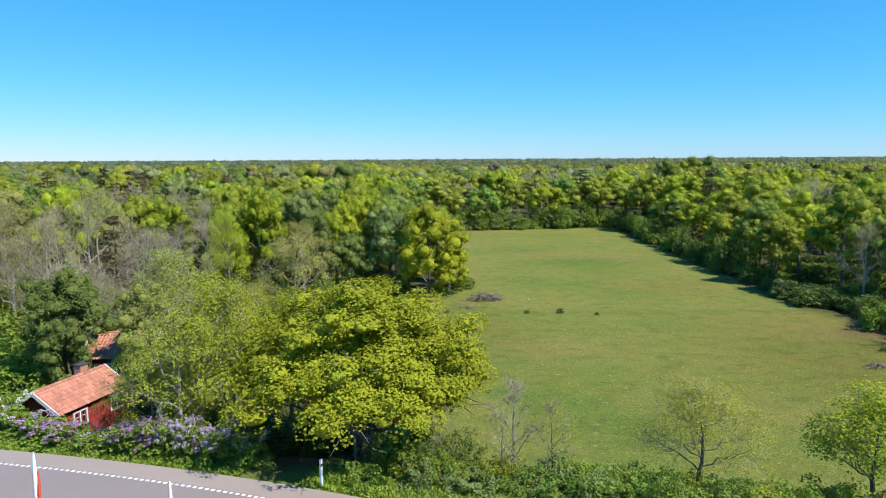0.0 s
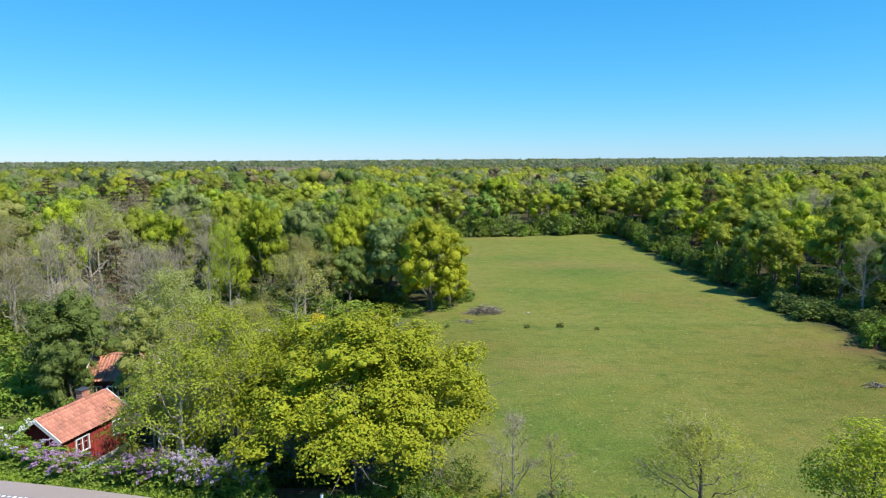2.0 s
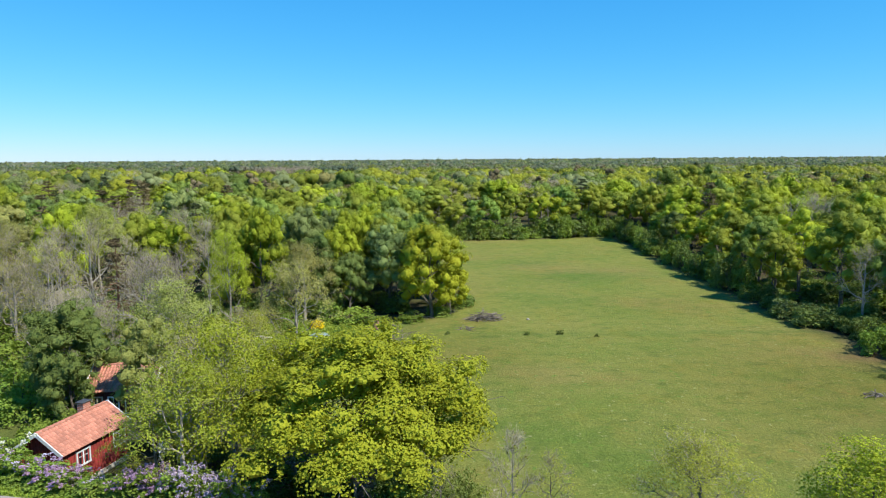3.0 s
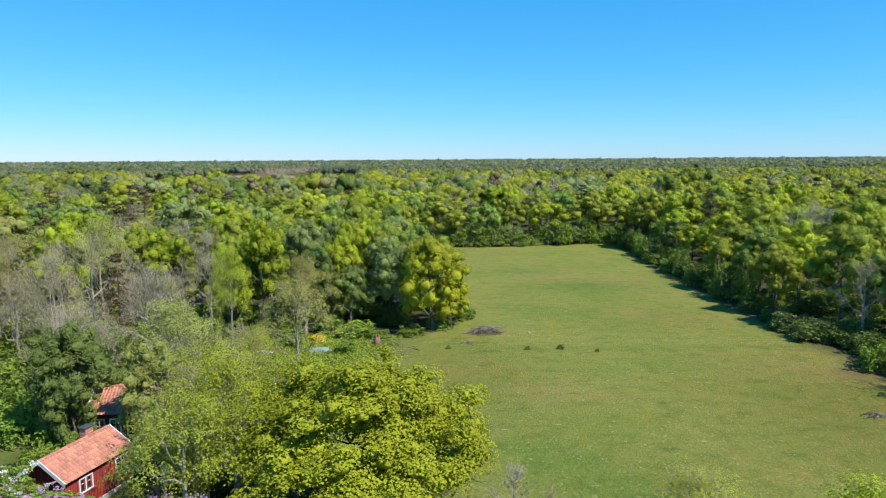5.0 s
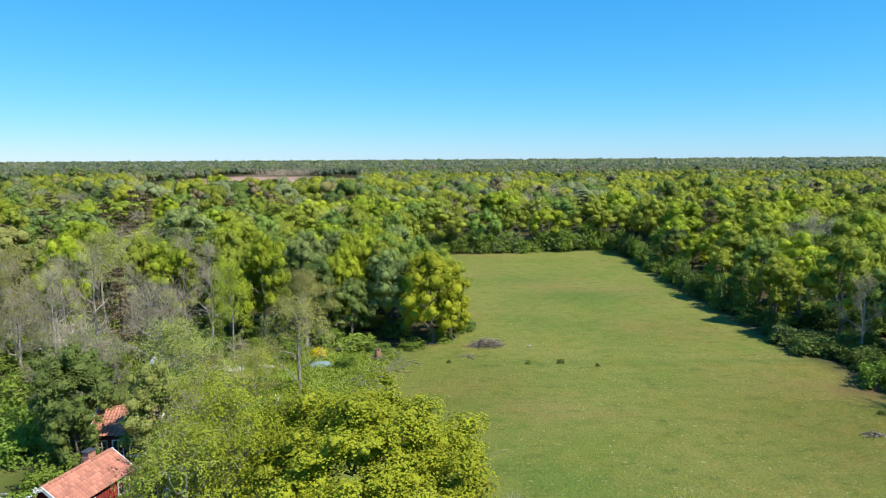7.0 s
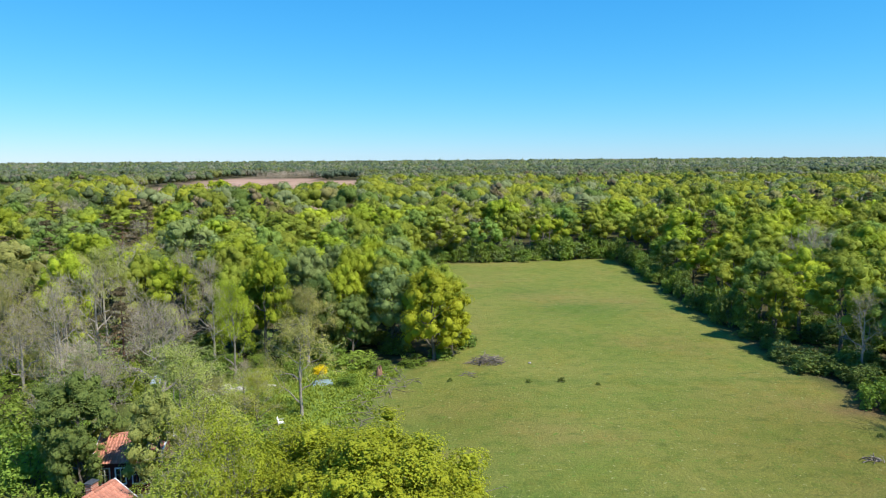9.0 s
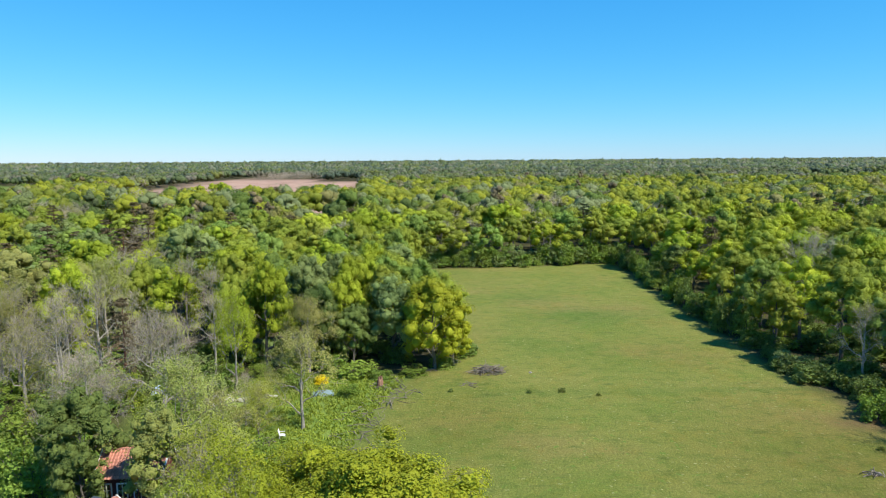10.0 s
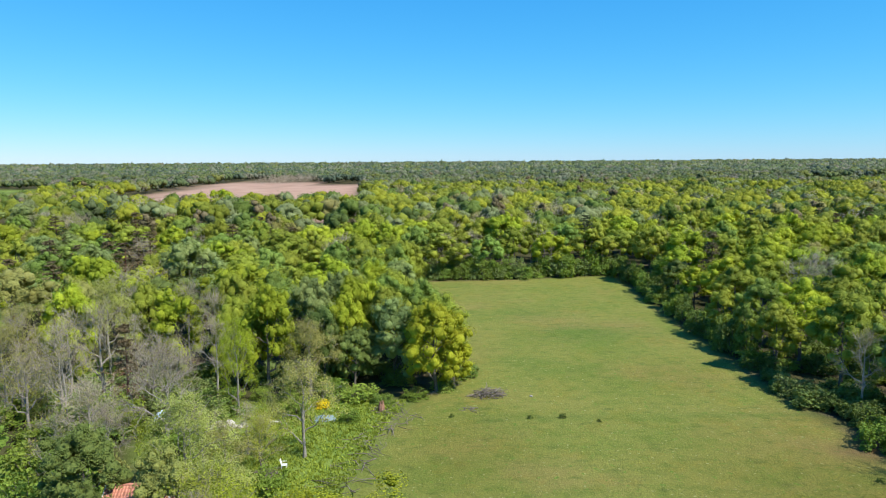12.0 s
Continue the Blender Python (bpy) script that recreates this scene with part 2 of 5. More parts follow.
# ---- mesh helpers ----
def quads(name, verts, faces, mats, index=None, smooth=False):
    """A mesh from numpy quads."""
    me = bpy.data.meshes.new(name)
    v, f = np.asarray(verts, np.float32), np.asarray(faces, np.int32)
    me.vertices.add(len(v))
    me.vertices.foreach_set("co", v.ravel())
    me.loops.add(f.size)
    me.loops.foreach_set("vertex_index", f.ravel())
    me.polygons.add(len(f))
    me.polygons.foreach_set("loop_start", np.arange(len(f), dtype=np.int32) * 4)
    if index is not None:
        me.polygons.foreach_set("material_index", np.asarray(index, np.int32))
    me.polygons.foreach_set("use_smooth", np.full(len(f), smooth))
    for m in mats:
        me.materials.append(m)
    me.update(calc_edges=True)
    return me


class Pile:
    """Collects quads."""

    def __init__(self):
        self.v, self.f, self.i, self.s, self.n = [], [], [], [], 0

    def add(self, v, f, slot=0, soft=False):
        self.v.append(v)
        self.f.append(f + self.n)
        self.i.append(np.full(len(f), slot))
        self.s.append(np.full(len(f), soft))
        self.n += len(v)

    def mesh(self, name, mats, smooth=False):
        me = quads(name, np.vstack(self.v), np.vstack(self.f), mats, np.concatenate(self.i), smooth)
        if any(a.any() for a in self.s):
            me.polygons.foreach_set("use_smooth", np.concatenate(self.s))
        return me


def unit(a):
    return a / np.maximum(np.linalg.norm(a, axis=-1, keepdims=True), 1e-9)


def tube(points, radii, sides=5):
    p, r = np.asarray(points, float), np.asarray(radii, float)
    d = unit(np.gradient(p, axis=0))
    ref = np.array([0.31, 0.87, 0.38])
    a = unit(np.cross(d, ref))
    b2 = np.cross(d, a)
    k = np.arange(sides) * 2 * np.pi / sides
    v = p[:, None] + r[:, None, None] * (a[:, None] * np.cos(k)[None, :, None] + b2[:, None] * np.sin(k)[None, :, None])
    m = len(p)
    i, j = np.meshgrid(np.arange(m - 1), np.arange(sides), indexing="ij")
    j2 = (j + 1) % sides
    f = np.stack([i * sides + j, i * sides + j2, (i + 1) * sides + j2, (i + 1) * sides + j], -1).reshape(-1, 4)
    return v.reshape(-1, 3), f


def blades(p, normal, size, g, wide=0.75):
    """Leaf-shaped folded quads at p."""
    m = len(p)
    a = unit(np.cross(normal, g.normal(size=(m, 3))))
    c = np.cross(normal, a)
    s = (size * g.uniform(0.6, 1.35, m))[:, None]
    v = np.stack([p - a * s * 0.5, p + c * s * 0.5 * wide + normal * s * 0.14, p + a * s * 0.5, p - c * s * 0.5 * wide + normal * s * 0.14], 1)
    return v.reshape(-1, 3), np.arange(m * 4).reshape(-1, 4)


def strips(a, d, width, g):
    """Thin twigs from a along d."""
    side = unit(np.cross(d, g.normal(size=d.shape))) * width[:, None] / 2
    v = np.stack([a - side, a + side, a + d + side * 0.3, a + d - side * 0.3], 1)
    return v.reshape(-1, 3), np.arange(len(a) * 4).reshape(-1, 4)


def sphere_dirs(m, g):
    return unit(g.normal(size=(m, 3)))


def curve_path(a, z, bend, m, g, wob):
    t = np.linspace(0, 1, m)[:, None]
    mid = (a + z) / 2 + bend
    p = (1 - t) ** 2 * a + 2 * t * (1 - t) * mid + t ** 2 * z
    p[1:-1] += g.normal(size=(m - 2, 3)) * wob
    return p


def skeleton(g, H, R, base, trunk_r, limbs, subs, sides=5, lean=0.0, top=0.8, twigs=0, twig_len=0.8, twig_w=0.03, uneven=1.0):
    """Trunk, limbs and branches of a tree with its crown's tips. Returns the wood, the twigs and the tips."""
    wood, fine, tips = Pile(), Pile(), []
    mid, half = H * (base + 1) / 2, H * (1 - base) / 2
    lobes = g.uniform(0, 6.28, 3)

    def reach(phi):
        return R * (1 + uneven * (0.13 * math.sin(2 * phi + lobes[0]) + 0.1 * math.sin(3 * phi + lobes[1]) + 0.07 * math.sin(5 * phi + lobes[2])))

    head = np.array([lean * H, lean * 0.4 * H, H * top])
    trunk = curve_path(np.zeros(3), head, np.array([g.normal() * 0.03, g.normal() * 0.03, 0]) * H, 8, g, trunk_r * 0.35)
    radii = trunk_r * np.array([1.45, 1.05, 0.95, 0.85, 0.72, 0.55, 0.38, 0.16])
    wood.add(*tube(trunk, radii, sides + 2))
    for k in range(limbs):
        t = (max(base, 0.16) * 0.9 + (0.97 - max(base, 0.16) * 0.9) * (k + g.uniform(0, 0.8)) / limbs) / top
        t = min(t, 0.98)
        s = t * 7
        i = int(s)
        start = trunk[i] + (trunk[min(i + 1, 7)] - trunk[i]) * (s - i)
        r0 = float(np.interp(s, range(8), radii)) * 0.6
        phi = k * 2.4 + g.normal() * 0.35
        el = math.radians(-8 + 92 * (k / max(limbs - 1, 1)) ** 1.1 + g.normal() * 7)
        out = np.array([math.cos(phi) * math.cos(el) * reach(phi), math.sin(phi) * math.cos(el) * reach(phi), half * math.sin(el)])
        end = np.array([head[0] * 0.6, head[1] * 0.6, mid]) + out * 0.82
        path = curve_path(start, end, np.array([0, 0, -0.04 * H if el < 0.5 else 0.02 * H]), 6, g, 0.045 * R)
        wood.add(*tube(path, r0 * np.array([1, 0.85, 0.68, 0.5, 0.34, 0.14]), sides))
        tips.append(end)
        for q in range(subs):
            u = g.uniform(0.3, 0.95) * 5
            i2 = int(u)
            s2 = path[i2] + (path[i2 + 1] - path[i2]) * (u - i2)
            dirn = unit(unit(out) * 0.75 + sphere_dirs(1, g)[0] * 0.85 + np.array([0, 0, 0.15]))
            ln = R * g.uniform(0.25, 0.55)
            e2 = s2 + dirn * ln
            p2 = curve_path(s2, e2, np.array([0, 0, 0.05 * R]), 4, g, 0.03 * R)
            r2 = r0 * float(np.interp(u, range(6), [1, 0.85, 0.68, 0.5, 0.34, 0.14])) * 0.6
            wood.add(*tube(p2, r2 * np.array([1, 0.75, 0.5, 0.18]), max(sides - 1, 3)))
            tips.append(e2)
            if twigs:
                w = g.uniform(0.15, 1.0, twigs) * 3
                j = np.minimum(w.astype(int), 2)
                st = p2[j] + (p2[j + 1] - p2[j]) * (w - j)[:, None]
                dd = unit(dirn * 0.7 + sphere_dirs(twigs, g) * 0.8 + np.array([0, 0, 0.35])) * (twig_len * g.uniform(0.4, 1.2, twigs))[:, None]
                fine.add(*strips(st, dd, np.full(twigs, twig_w), g))
                st2 = st + dd * g.uniform(0.3, 0.9, (twigs, 1))
                dd2 = unit(dd + sphere_dirs(twigs, g) * twig_len * 0.6) * (twig_len * 0.6 * g.uniform(0.4, 1.2, twigs))[:, None]
                fine.add(*strips(st2, dd2, np.full(twigs, twig_w * 0.7), g))
    return wood, fine, np.array(tips), (mid, half, reach)


def crown_points(g, tips, info, n_lobes, lobe_r, count, up=0.22, flat=0.86, fill=0.62, low=1.0, per=6, spray=0.2, wild=0.3, thick=0.2):
    """Places and facings of the leaves: rounded lobes at the branch tips and over the crown's uneven outline, each lobe of small sprays."""
    mid, half, reach = info
    extra = max(n_lobes - len(tips), 0)
    d = sphere_dirs(extra, g)
    d[:, 2] = np.where(d[:, 2] < -0.55, -d[:, 2], d[:, 2])
    phi = np.arctan2(d[:, 1], d[:, 0])
    rr = np.array([reach(a) for a in phi])
    e = np.stack([d[:, 0] * rr, d[:, 1] * rr, d[:, 2] * half], 1) * g.uniform(fill, 0.98, (extra, 1))
    e[:, 2] = mid + np.where(e[:, 2] < 0, e[:, 2] * low, e[:, 2])
    c = np.vstack([tips, e]) if extra else tips
    lr = lobe_r * g.uniform(0.55, 1.35, len(c))
    m = count // per
    k = g.choice(len(c), m, p=lr ** 2 / (lr ** 2).sum())
    s = sphere_dirs(m, g)
    s[:, 2] = np.where((s[:, 2] < -0.2) & (g.random(m) < 0.75), -s[:, 2], s[:, 2])
    p = c[k] + s * (lr[k] * g.uniform(0.76, 1.06, m))[:, None] * np.array([1, 1, flat])
    out = unit(p - np.array([0, 0, mid - half * 0.4]))
    face = s * 0.7 + out * 0.55 + np.array([0, 0, up])
    jig = g.normal(size=(m, per, 3))
    jig -= s[:, None] * (jig * s[:, None]).sum(-1, keepdims=True) * (1 - thick)      # a spray spreads over its lobe
    p = (p[:, None] + jig * spray).reshape(-1, 3)
    nrm = unit((face[:, None] + jig * 0.25 + g.normal(size=(m, per, 3)) * wild).reshape(-1, 3))
    p[:, 2] = np.maximum(p[:, 2], 0.12)
    return p, nrm, c, lr


def tufted(c, lr, g, around=7, rings=4, flat=0.86):
    """The inner leaf mass of each lobe: one closed uneven clump a lobe."""
    a = np.arange(around) * 2 * np.pi / around
    t = np.linspace(-1.45, 1.45, rings + 1)
    d = np.stack([np.cos(t)[:, None] * np.cos(a), np.cos(t)[:, None] * np.sin(a), np.sin(t)[:, None] * np.ones(around)], -1).reshape(-1, 3)
    m, q = len(c), len(d)
    v = c[:, None] + d[None] * (lr[:, None] * (1 + g.normal(size=(m, q)) * 0.2))[..., None] * np.array([1, 1, flat])
    i, j = np.meshgrid(np.arange(rings), np.arange(around), indexing="ij")
    j2 = (j + 1) % around
    f = np.stack([i * around + j, i * around + j2, (i + 1) * around + j2, (i + 1) * around + j], -1).reshape(-1, 4)
    return v.reshape(-1, 3), (f[None] + (np.arange(m) * q)[:, None, None]).reshape(-1, 4)


TRUNK, CROWN, SIZE = {}, {}, {}


def spread(p):
    """Height and radius that a crown really reaches."""
    return float(np.percentile(p[:, 2], 99.5)), float(np.percentile(np.hypot(p[:, 0], p[:, 1]), 96))


def leafy(key, seed, H, R, base, trunk_r, limbs, subs, n_lobes, lobe_r, count, leaf, sides=5, bark=None, fill=0.62, low=1.0, clear=0.0, per=6, spray=0.2, core=0.0, wild=0.3, thick=0.2, **kw):
    g = np.random.default_rng(seed)
    wood, fine, tips, info = skeleton(g, H, R, base, trunk_r, limbs, subs, sides, **kw)
    if fine.n:
        wood.add(np.vstack(fine.v), np.vstack(fine.f), 1)
    TRUNK[key] = wood.mesh(key + "_wood", [bark or BARK, TWIG], False)
    tips[:, 2] = np.maximum(tips[:, 2], clear * H)      # the lowest boughs hang this far over the ground
    if clear:
        tips[:, :2] *= np.minimum(1, 0.86 * R / np.maximum(np.hypot(tips[:, 0], tips[:, 1]), 0.01))[:, None]
    p, nrm, c, lr = crown_points(g, tips, info, n_lobes, lobe_r, count, fill=fill, low=low, per=per, spray=spray, wild=wild, thick=thick)
    crown = Pile()
    crown.add(*blades(p, nrm, leaf, g))
    if core:
        crown.add(*tufted(c, lr * core, g), 0, True)
    CROWN[key] = crown.mesh(key + "_leaves", [LEAF["green"]])
    SIZE[key] = spread(p)


def conifer(key, seed, H, R, base, trunk_r, rings, per, count, leaf):
    g = np.random.default_rng(seed)
    wood = Pile()
    top = np.array([0.02 * H, 0, H])
    wood.add(*tube(curve_path(np.zeros(3), top, np.zeros(3), 6, g, 0.03), trunk_r * np.array([1.3, 1, 0.8, 0.6, 0.35, 0.05]), 6))
    pts, nr = [], []
    for k in range(rings):
        t = (k + g.uniform(0, 0.7)) / rings
        z = H * (base + (1 - base) * t)
        ln = R * (1 - t) ** 0.7 * g.uniform(0.75, 1.15) + 0.15
        for q in range(per):
            phi = q * 6.283 / per + k * 1.1 + g.normal() * 0.25
            d = np.array([math.cos(phi), math.sin(phi), g.uniform(-0.25, 0.25)])
            a = np.array([0, 0, z])
            e = a + d * ln * g.uniform(0.7, 1.15)
            path = curve_path(a, e, np.array([0, 0, 0.08 * ln]), 4, g, 0.03)
            wood.add(*tube(path, trunk_r * 0.22 * np.array([1, 0.8, 0.5, 0.1]), 3))
            m = max(4, int(count / (rings * per)))
            u = g.uniform(0.25, 1.05, m)[:, None]
            pp = a + (e - a) * u + g.normal(size=(m, 3)) * np.array([0.13, 0.13, 0.09]) * ln
            pts.append(pp)
            nr.append(unit(g.normal(size=(m, 3)) * 0.6 + np.array([0, 0, 0.9]) + d * 0.3))
    TRUNK[key] = wood.mesh(key + "_wood", [BARK_PINE], False)
    CROWN[key] = quads(key + "_needles", *blades(np.vstack(pts), np.vstack(nr), leaf, g, 0.5), [LEAF["needle"]])
    SIZE[key] = spread(np.vstack(pts))


def bare(key, seed, H, R, base, trunk_r, limbs, subs, twigs, buds, **kw):
    """A tree still without leaves: wood, and a crown of fine twigs with a few buds."""
    g = np.random.default_rng(seed)
    wood, fine, tips, info = skeleton(g, H, R, base, trunk_r, limbs, subs, 5, twigs=twigs, **kw)
    TRUNK[key] = wood.mesh(key + "_wood", [BARK_GREY], False)
    k = g.integers(0, len(fine.v), buds)
    vv = np.array([fine.v[a][g.integers(0, len(fine.v[a]))] for a in k]) + g.normal(size=(buds, 3)) * 0.06
    fine.add(*blades(vv, sphere_dirs(buds, g), 0.13, g), 1)
    CROWN[key] = fine.mesh(key + "_twigs", [TWIG, LEAF["young"]])
    SIZE[key] = spread(np.vstack(fine.v))


def shrub(key, seed, H, R, stems, n_lobes, lobe_r, count, leaf):
    g = np.random.default_rng(seed)
    wood = Pile()
    ends = []
    for k in range(stems):
        phi = k * 2.4
        e = np.array([math.cos(phi) * R * g.uniform(0.2, 0.85), math.sin(phi) * R * g.uniform(0.2, 0.85), H * g.uniform(0.55, 0.95)])
        wood.add(*tube(curve_path(np.array([e[0] * 0.15, e[1] * 0.15, 0]), e, np.array([0, 0, 0.1 * H]), 5, g, 0.03), 0.035 * H / 2 * np.array([1, 0.8, 0.6, 0.4, 0.15]), 4))
        ends.append(e)
    c = [np.array(ends)]
    d = sphere_dirs(n_lobes, g)
    d[:, 2] = np.abs(d[:, 2])
    e = d * np.array([R, R, H * 0.85]) * g.uniform(0.55, 0.95, (n_lobes, 1))
    e[:, :2] *= (1 + 0.2 * np.sin(3 * np.arctan2(d[:, 1], d[:, 0]) + seed))[:, None]
    c = np.vstack([np.array(ends), e])
    lr = lobe_r * g.uniform(0.6, 1.3, len(c))
    k = g.integers(0, len(c), count)
    s = sphere_dirs(count, g)
    s[:, 2] = np.where((s[:, 2] < 0) & (g.random(count) < 0.7), -s[:, 2], s[:, 2])
    p = c[k] + s * (lr[k] * g.uniform(0.5, 1.0, count))[:, None]
    p[:, 2] = np.maximum(p[:, 2], 0.06)
    nrm = unit(s * 0.7 + g.normal(size=(count, 3)) * 0.5 + np.array([0, 0, 0.3]))
    TRUNK[key] = wood.mesh(key + "_stems", [BARK], False)
    CROWN[key] = quads(key + "_leaves", *blades(p, nrm, leaf, g), [LEAF["bush"]])
    SIZE[key] = spread(p)
    return c, lr


def dressed(ob, mat):
    ob.material_slots[0].link = "OBJECT"
    ob.material_slots[0].material = mat
    return ob


def thing(name, x, y, z=0.0, label="", category="", group="", kind="", turn=0.0, scale=(1, 1, 1)):
    ob = new(name)
    ob.empty_display_size = 0.3
    ob.matrix_basis = Matrix.LocRotScale((x, y, z), Euler((0, 0, turn)), scale)
    return tagged(ob, label, category, group, kind)


def part(name, data, mat=None, parent=None, label=""):
    """Links a bmesh or mesh as one part under a thing or a part."""
    if isinstance(data, bmesh.types.BMesh):
        me = bpy.data.meshes.new(name)
        data.to_mesh(me)
        data.free()
    else:
        me = data
    if mat and not me.materials:
        me.materials.append(mat)
    ob = new(name, me)
    ob.parent = parent
    if label:
        ob["label"] = label
    return ob


def plant(key, leaf, x, y, h, r, name="tree", label="", category="tree", group="", turn=None, wood=None):
    """One tree or bush of the template key: height h, crown radius r."""
    H, R = SIZE[key]
    t = thing(name, x, y, ground_z(x, y) - 0.03, label, category, group, turn=rng.uniform(0, 6.28) if turn is None else turn, scale=(r / R, r / R, h / H))
    w = part("trunk" if name.endswith("tree") else "stem", TRUNK[key], parent=t)
    if wood:
        dressed(w, wood)
    c = part("crown", CROWN[key], parent=t)
    if leaf:
        dressed(c, LEAF[leaf])
    return t


def inside(poly, x, y):
    p = np.array(poly, float)
    x, y = np.asarray(x, float), np.asarray(y, float)
    hit = np.zeros(x.shape, bool)
    for (x0, y0), (x1, y1) in zip(p, np.roll(p, -1, 0)):
        if y0 != y1:
            hit ^= ((y0 > y) != (y1 > y)) & (x < (x1 - x0) * (y - y0) / (y1 - y0) + x0)
    return hit


def edge_distance(poly, x, y):
    p = np.array(poly, float)
    d = np.full(np.shape(x), 1e9)
    for a, z in zip(p, np.roll(p, -1, 0)):
        e = z - a
        t = np.clip(((x - a[0]) * e[0] + (y - a[1]) * e[1]) / (e @ e), 0, 1)
        d = np.minimum(d, np.hypot(x - a[0] - t * e[0], y - a[1] - t * e[1]))
    return d


def soft_mask(poly, x, y, w):
    d = edge_distance(poly, x, y) * np.where(inside(poly, x, y), 1, -1)
    return np.clip(0.5 + d / (2 * w), 0, 1)


# ---- plan ----
MEADOW = [(-8, 38), (-6.8, 48.5), (-5, 58.6), (-1.3, 66), (2.2, 72.5), (0, 79), (-4, 90), (-4.5, 127), (14, 129), (32.4, 133), (32, 103), (31.7, 88),
          (32, 75), (31.7, 64), (33, 56), (34.5, 50), (40, 30), (46, 14), (12, 21), (3, 24.6), (-2, 27.5), (-5, 33)]
GARDEN = [(-8, 38), (-6.8, 48.5), (-5, 58.6), (-3.5, 63), (-14, 63.5), (-22, 62), (-27, 57), (-24, 50), (-20, 45), (-12, 38)]
LAWN = [(-24, 33), (-25, 38), (-26, 44), (-30, 50), (-38, 50), (-40, 34), (-30, 33)]
PLOUGH = [(-112, 252), (-34, 252), (-60, 456), (-80, 650), (-124, 652), (-140, 600), (-168, 592), (-212, 815), (-224, 690), (-214, 536), (-195, 424), (-160, 330)]
FIELD_HEDGE = [(-118, 655), (-136, 604), (-172, 596), (-205, 760), (-150, 760)]      # bare grey scrub behind the ploughed land
FIELD_COPSE = [(-70, 655), (-124, 655), (-124, 700), (-70, 700)]                     # dark green copse at its far end
CLEAR = [(-103, 155), (-138, 155), (-152, 202), (-119, 193), (-100, 166)]
CLEAR_FAR = [(-190, 300), (-235, 300), (-430, 516), (-430, 585), (-330, 566), (-280, 486)]
CLEAR_RIGHT = [(290, 560), (335, 560), (430, 640), (520, 760), (401, 748), (330, 640)]
BANK = 2.0      # the road lies on a bank, two metres over the meadow
ROAD_A, ROAD_B = np.array([-17.6, 25.85]), np.array([-3.2, 21.95])      # outer edge of the paved shoulder
road_d = (ROAD_B - ROAD_A) / np.linalg.norm(ROAD_B - ROAD_A)
road_n = np.array([road_d[1], -road_d[0]])                            # towards the camera's side


def road_edge(s, off):
    """A point s metres along the road and off metres in from the shoulder's edge; the road bends gently."""
    return ROAD_A + road_d * s + road_n * (off + 0.0055 * s * (s - 14.9))


# ---- ground ----
def axis(lo, hi, step, far):
    mid = np.arange(lo, hi + step / 2, step)
    grow = step * np.cumsum(1.16 ** np.arange(1, 60))
    a, z = lo - grow[grow < far], hi + grow[grow < far]
    return np.concatenate([a[::-1], mid, z])


gx, gy = axis(-62, 62, 1.0, 5600), axis(10, 150, 1.0, 5600)
GX, GY = np.meshgrid(gx, gy)
near = np.clip(1 - (np.hypot(GX, GY - 60) - 150) / 200, 0, 1)
GZ = np.array([[noise.noise(Vector((x * 0.06, y * 0.06, 0.3))) * 0.1 + noise.noise(Vector((x * 0.35, y * 0.35, 7))) * 0.035 for x in gx] for y in gy]) * near
road_near = np.clip((np.abs((GX - ROAD_A[0]) * road_n[0] + (GY - ROAD_A[1]) * road_n[1] - 3.5) - 5) / 3, 0, 1)
beyond = -((GX - ROAD_A[0]) * road_n[0] + (GY - ROAD_A[1]) * road_n[1])
foot = np.clip((GX + 9) / 6, 0, 1)
fall = np.clip((beyond - 1.6 - foot * 0.6) / (2.6 + 3.4 * foot), 0, 1)
GZ = GZ * road_near - 0.02 + BANK * (1 - fall * fall * (3 - 2 * fall))
ny_, nx_ = GX.shape
ii, jj = np.meshgrid(np.arange(ny_ - 1), np.arange(nx_ - 1), indexing="ij")
gf = np.stack([ii * nx_ + jj, ii * nx_ + jj + 1, (ii + 1) * nx_ + jj + 1, (ii + 1) * nx_ + jj], -1).reshape(-1, 4)
ground_me = quads("ground", np.stack([GX, GY, GZ], -1).reshape(-1, 3), gf, [GROUND], smooth=True)
fx, fy = GX.ravel(), GY.ravel()
verge_zone = np.clip(1.3 - np.abs((fx - ROAD_A[0]) * road_n[0] + (fy - ROAD_A[1]) * road_n[1] + 0.9) / 1.6, 0, 1) * (fx < 8)
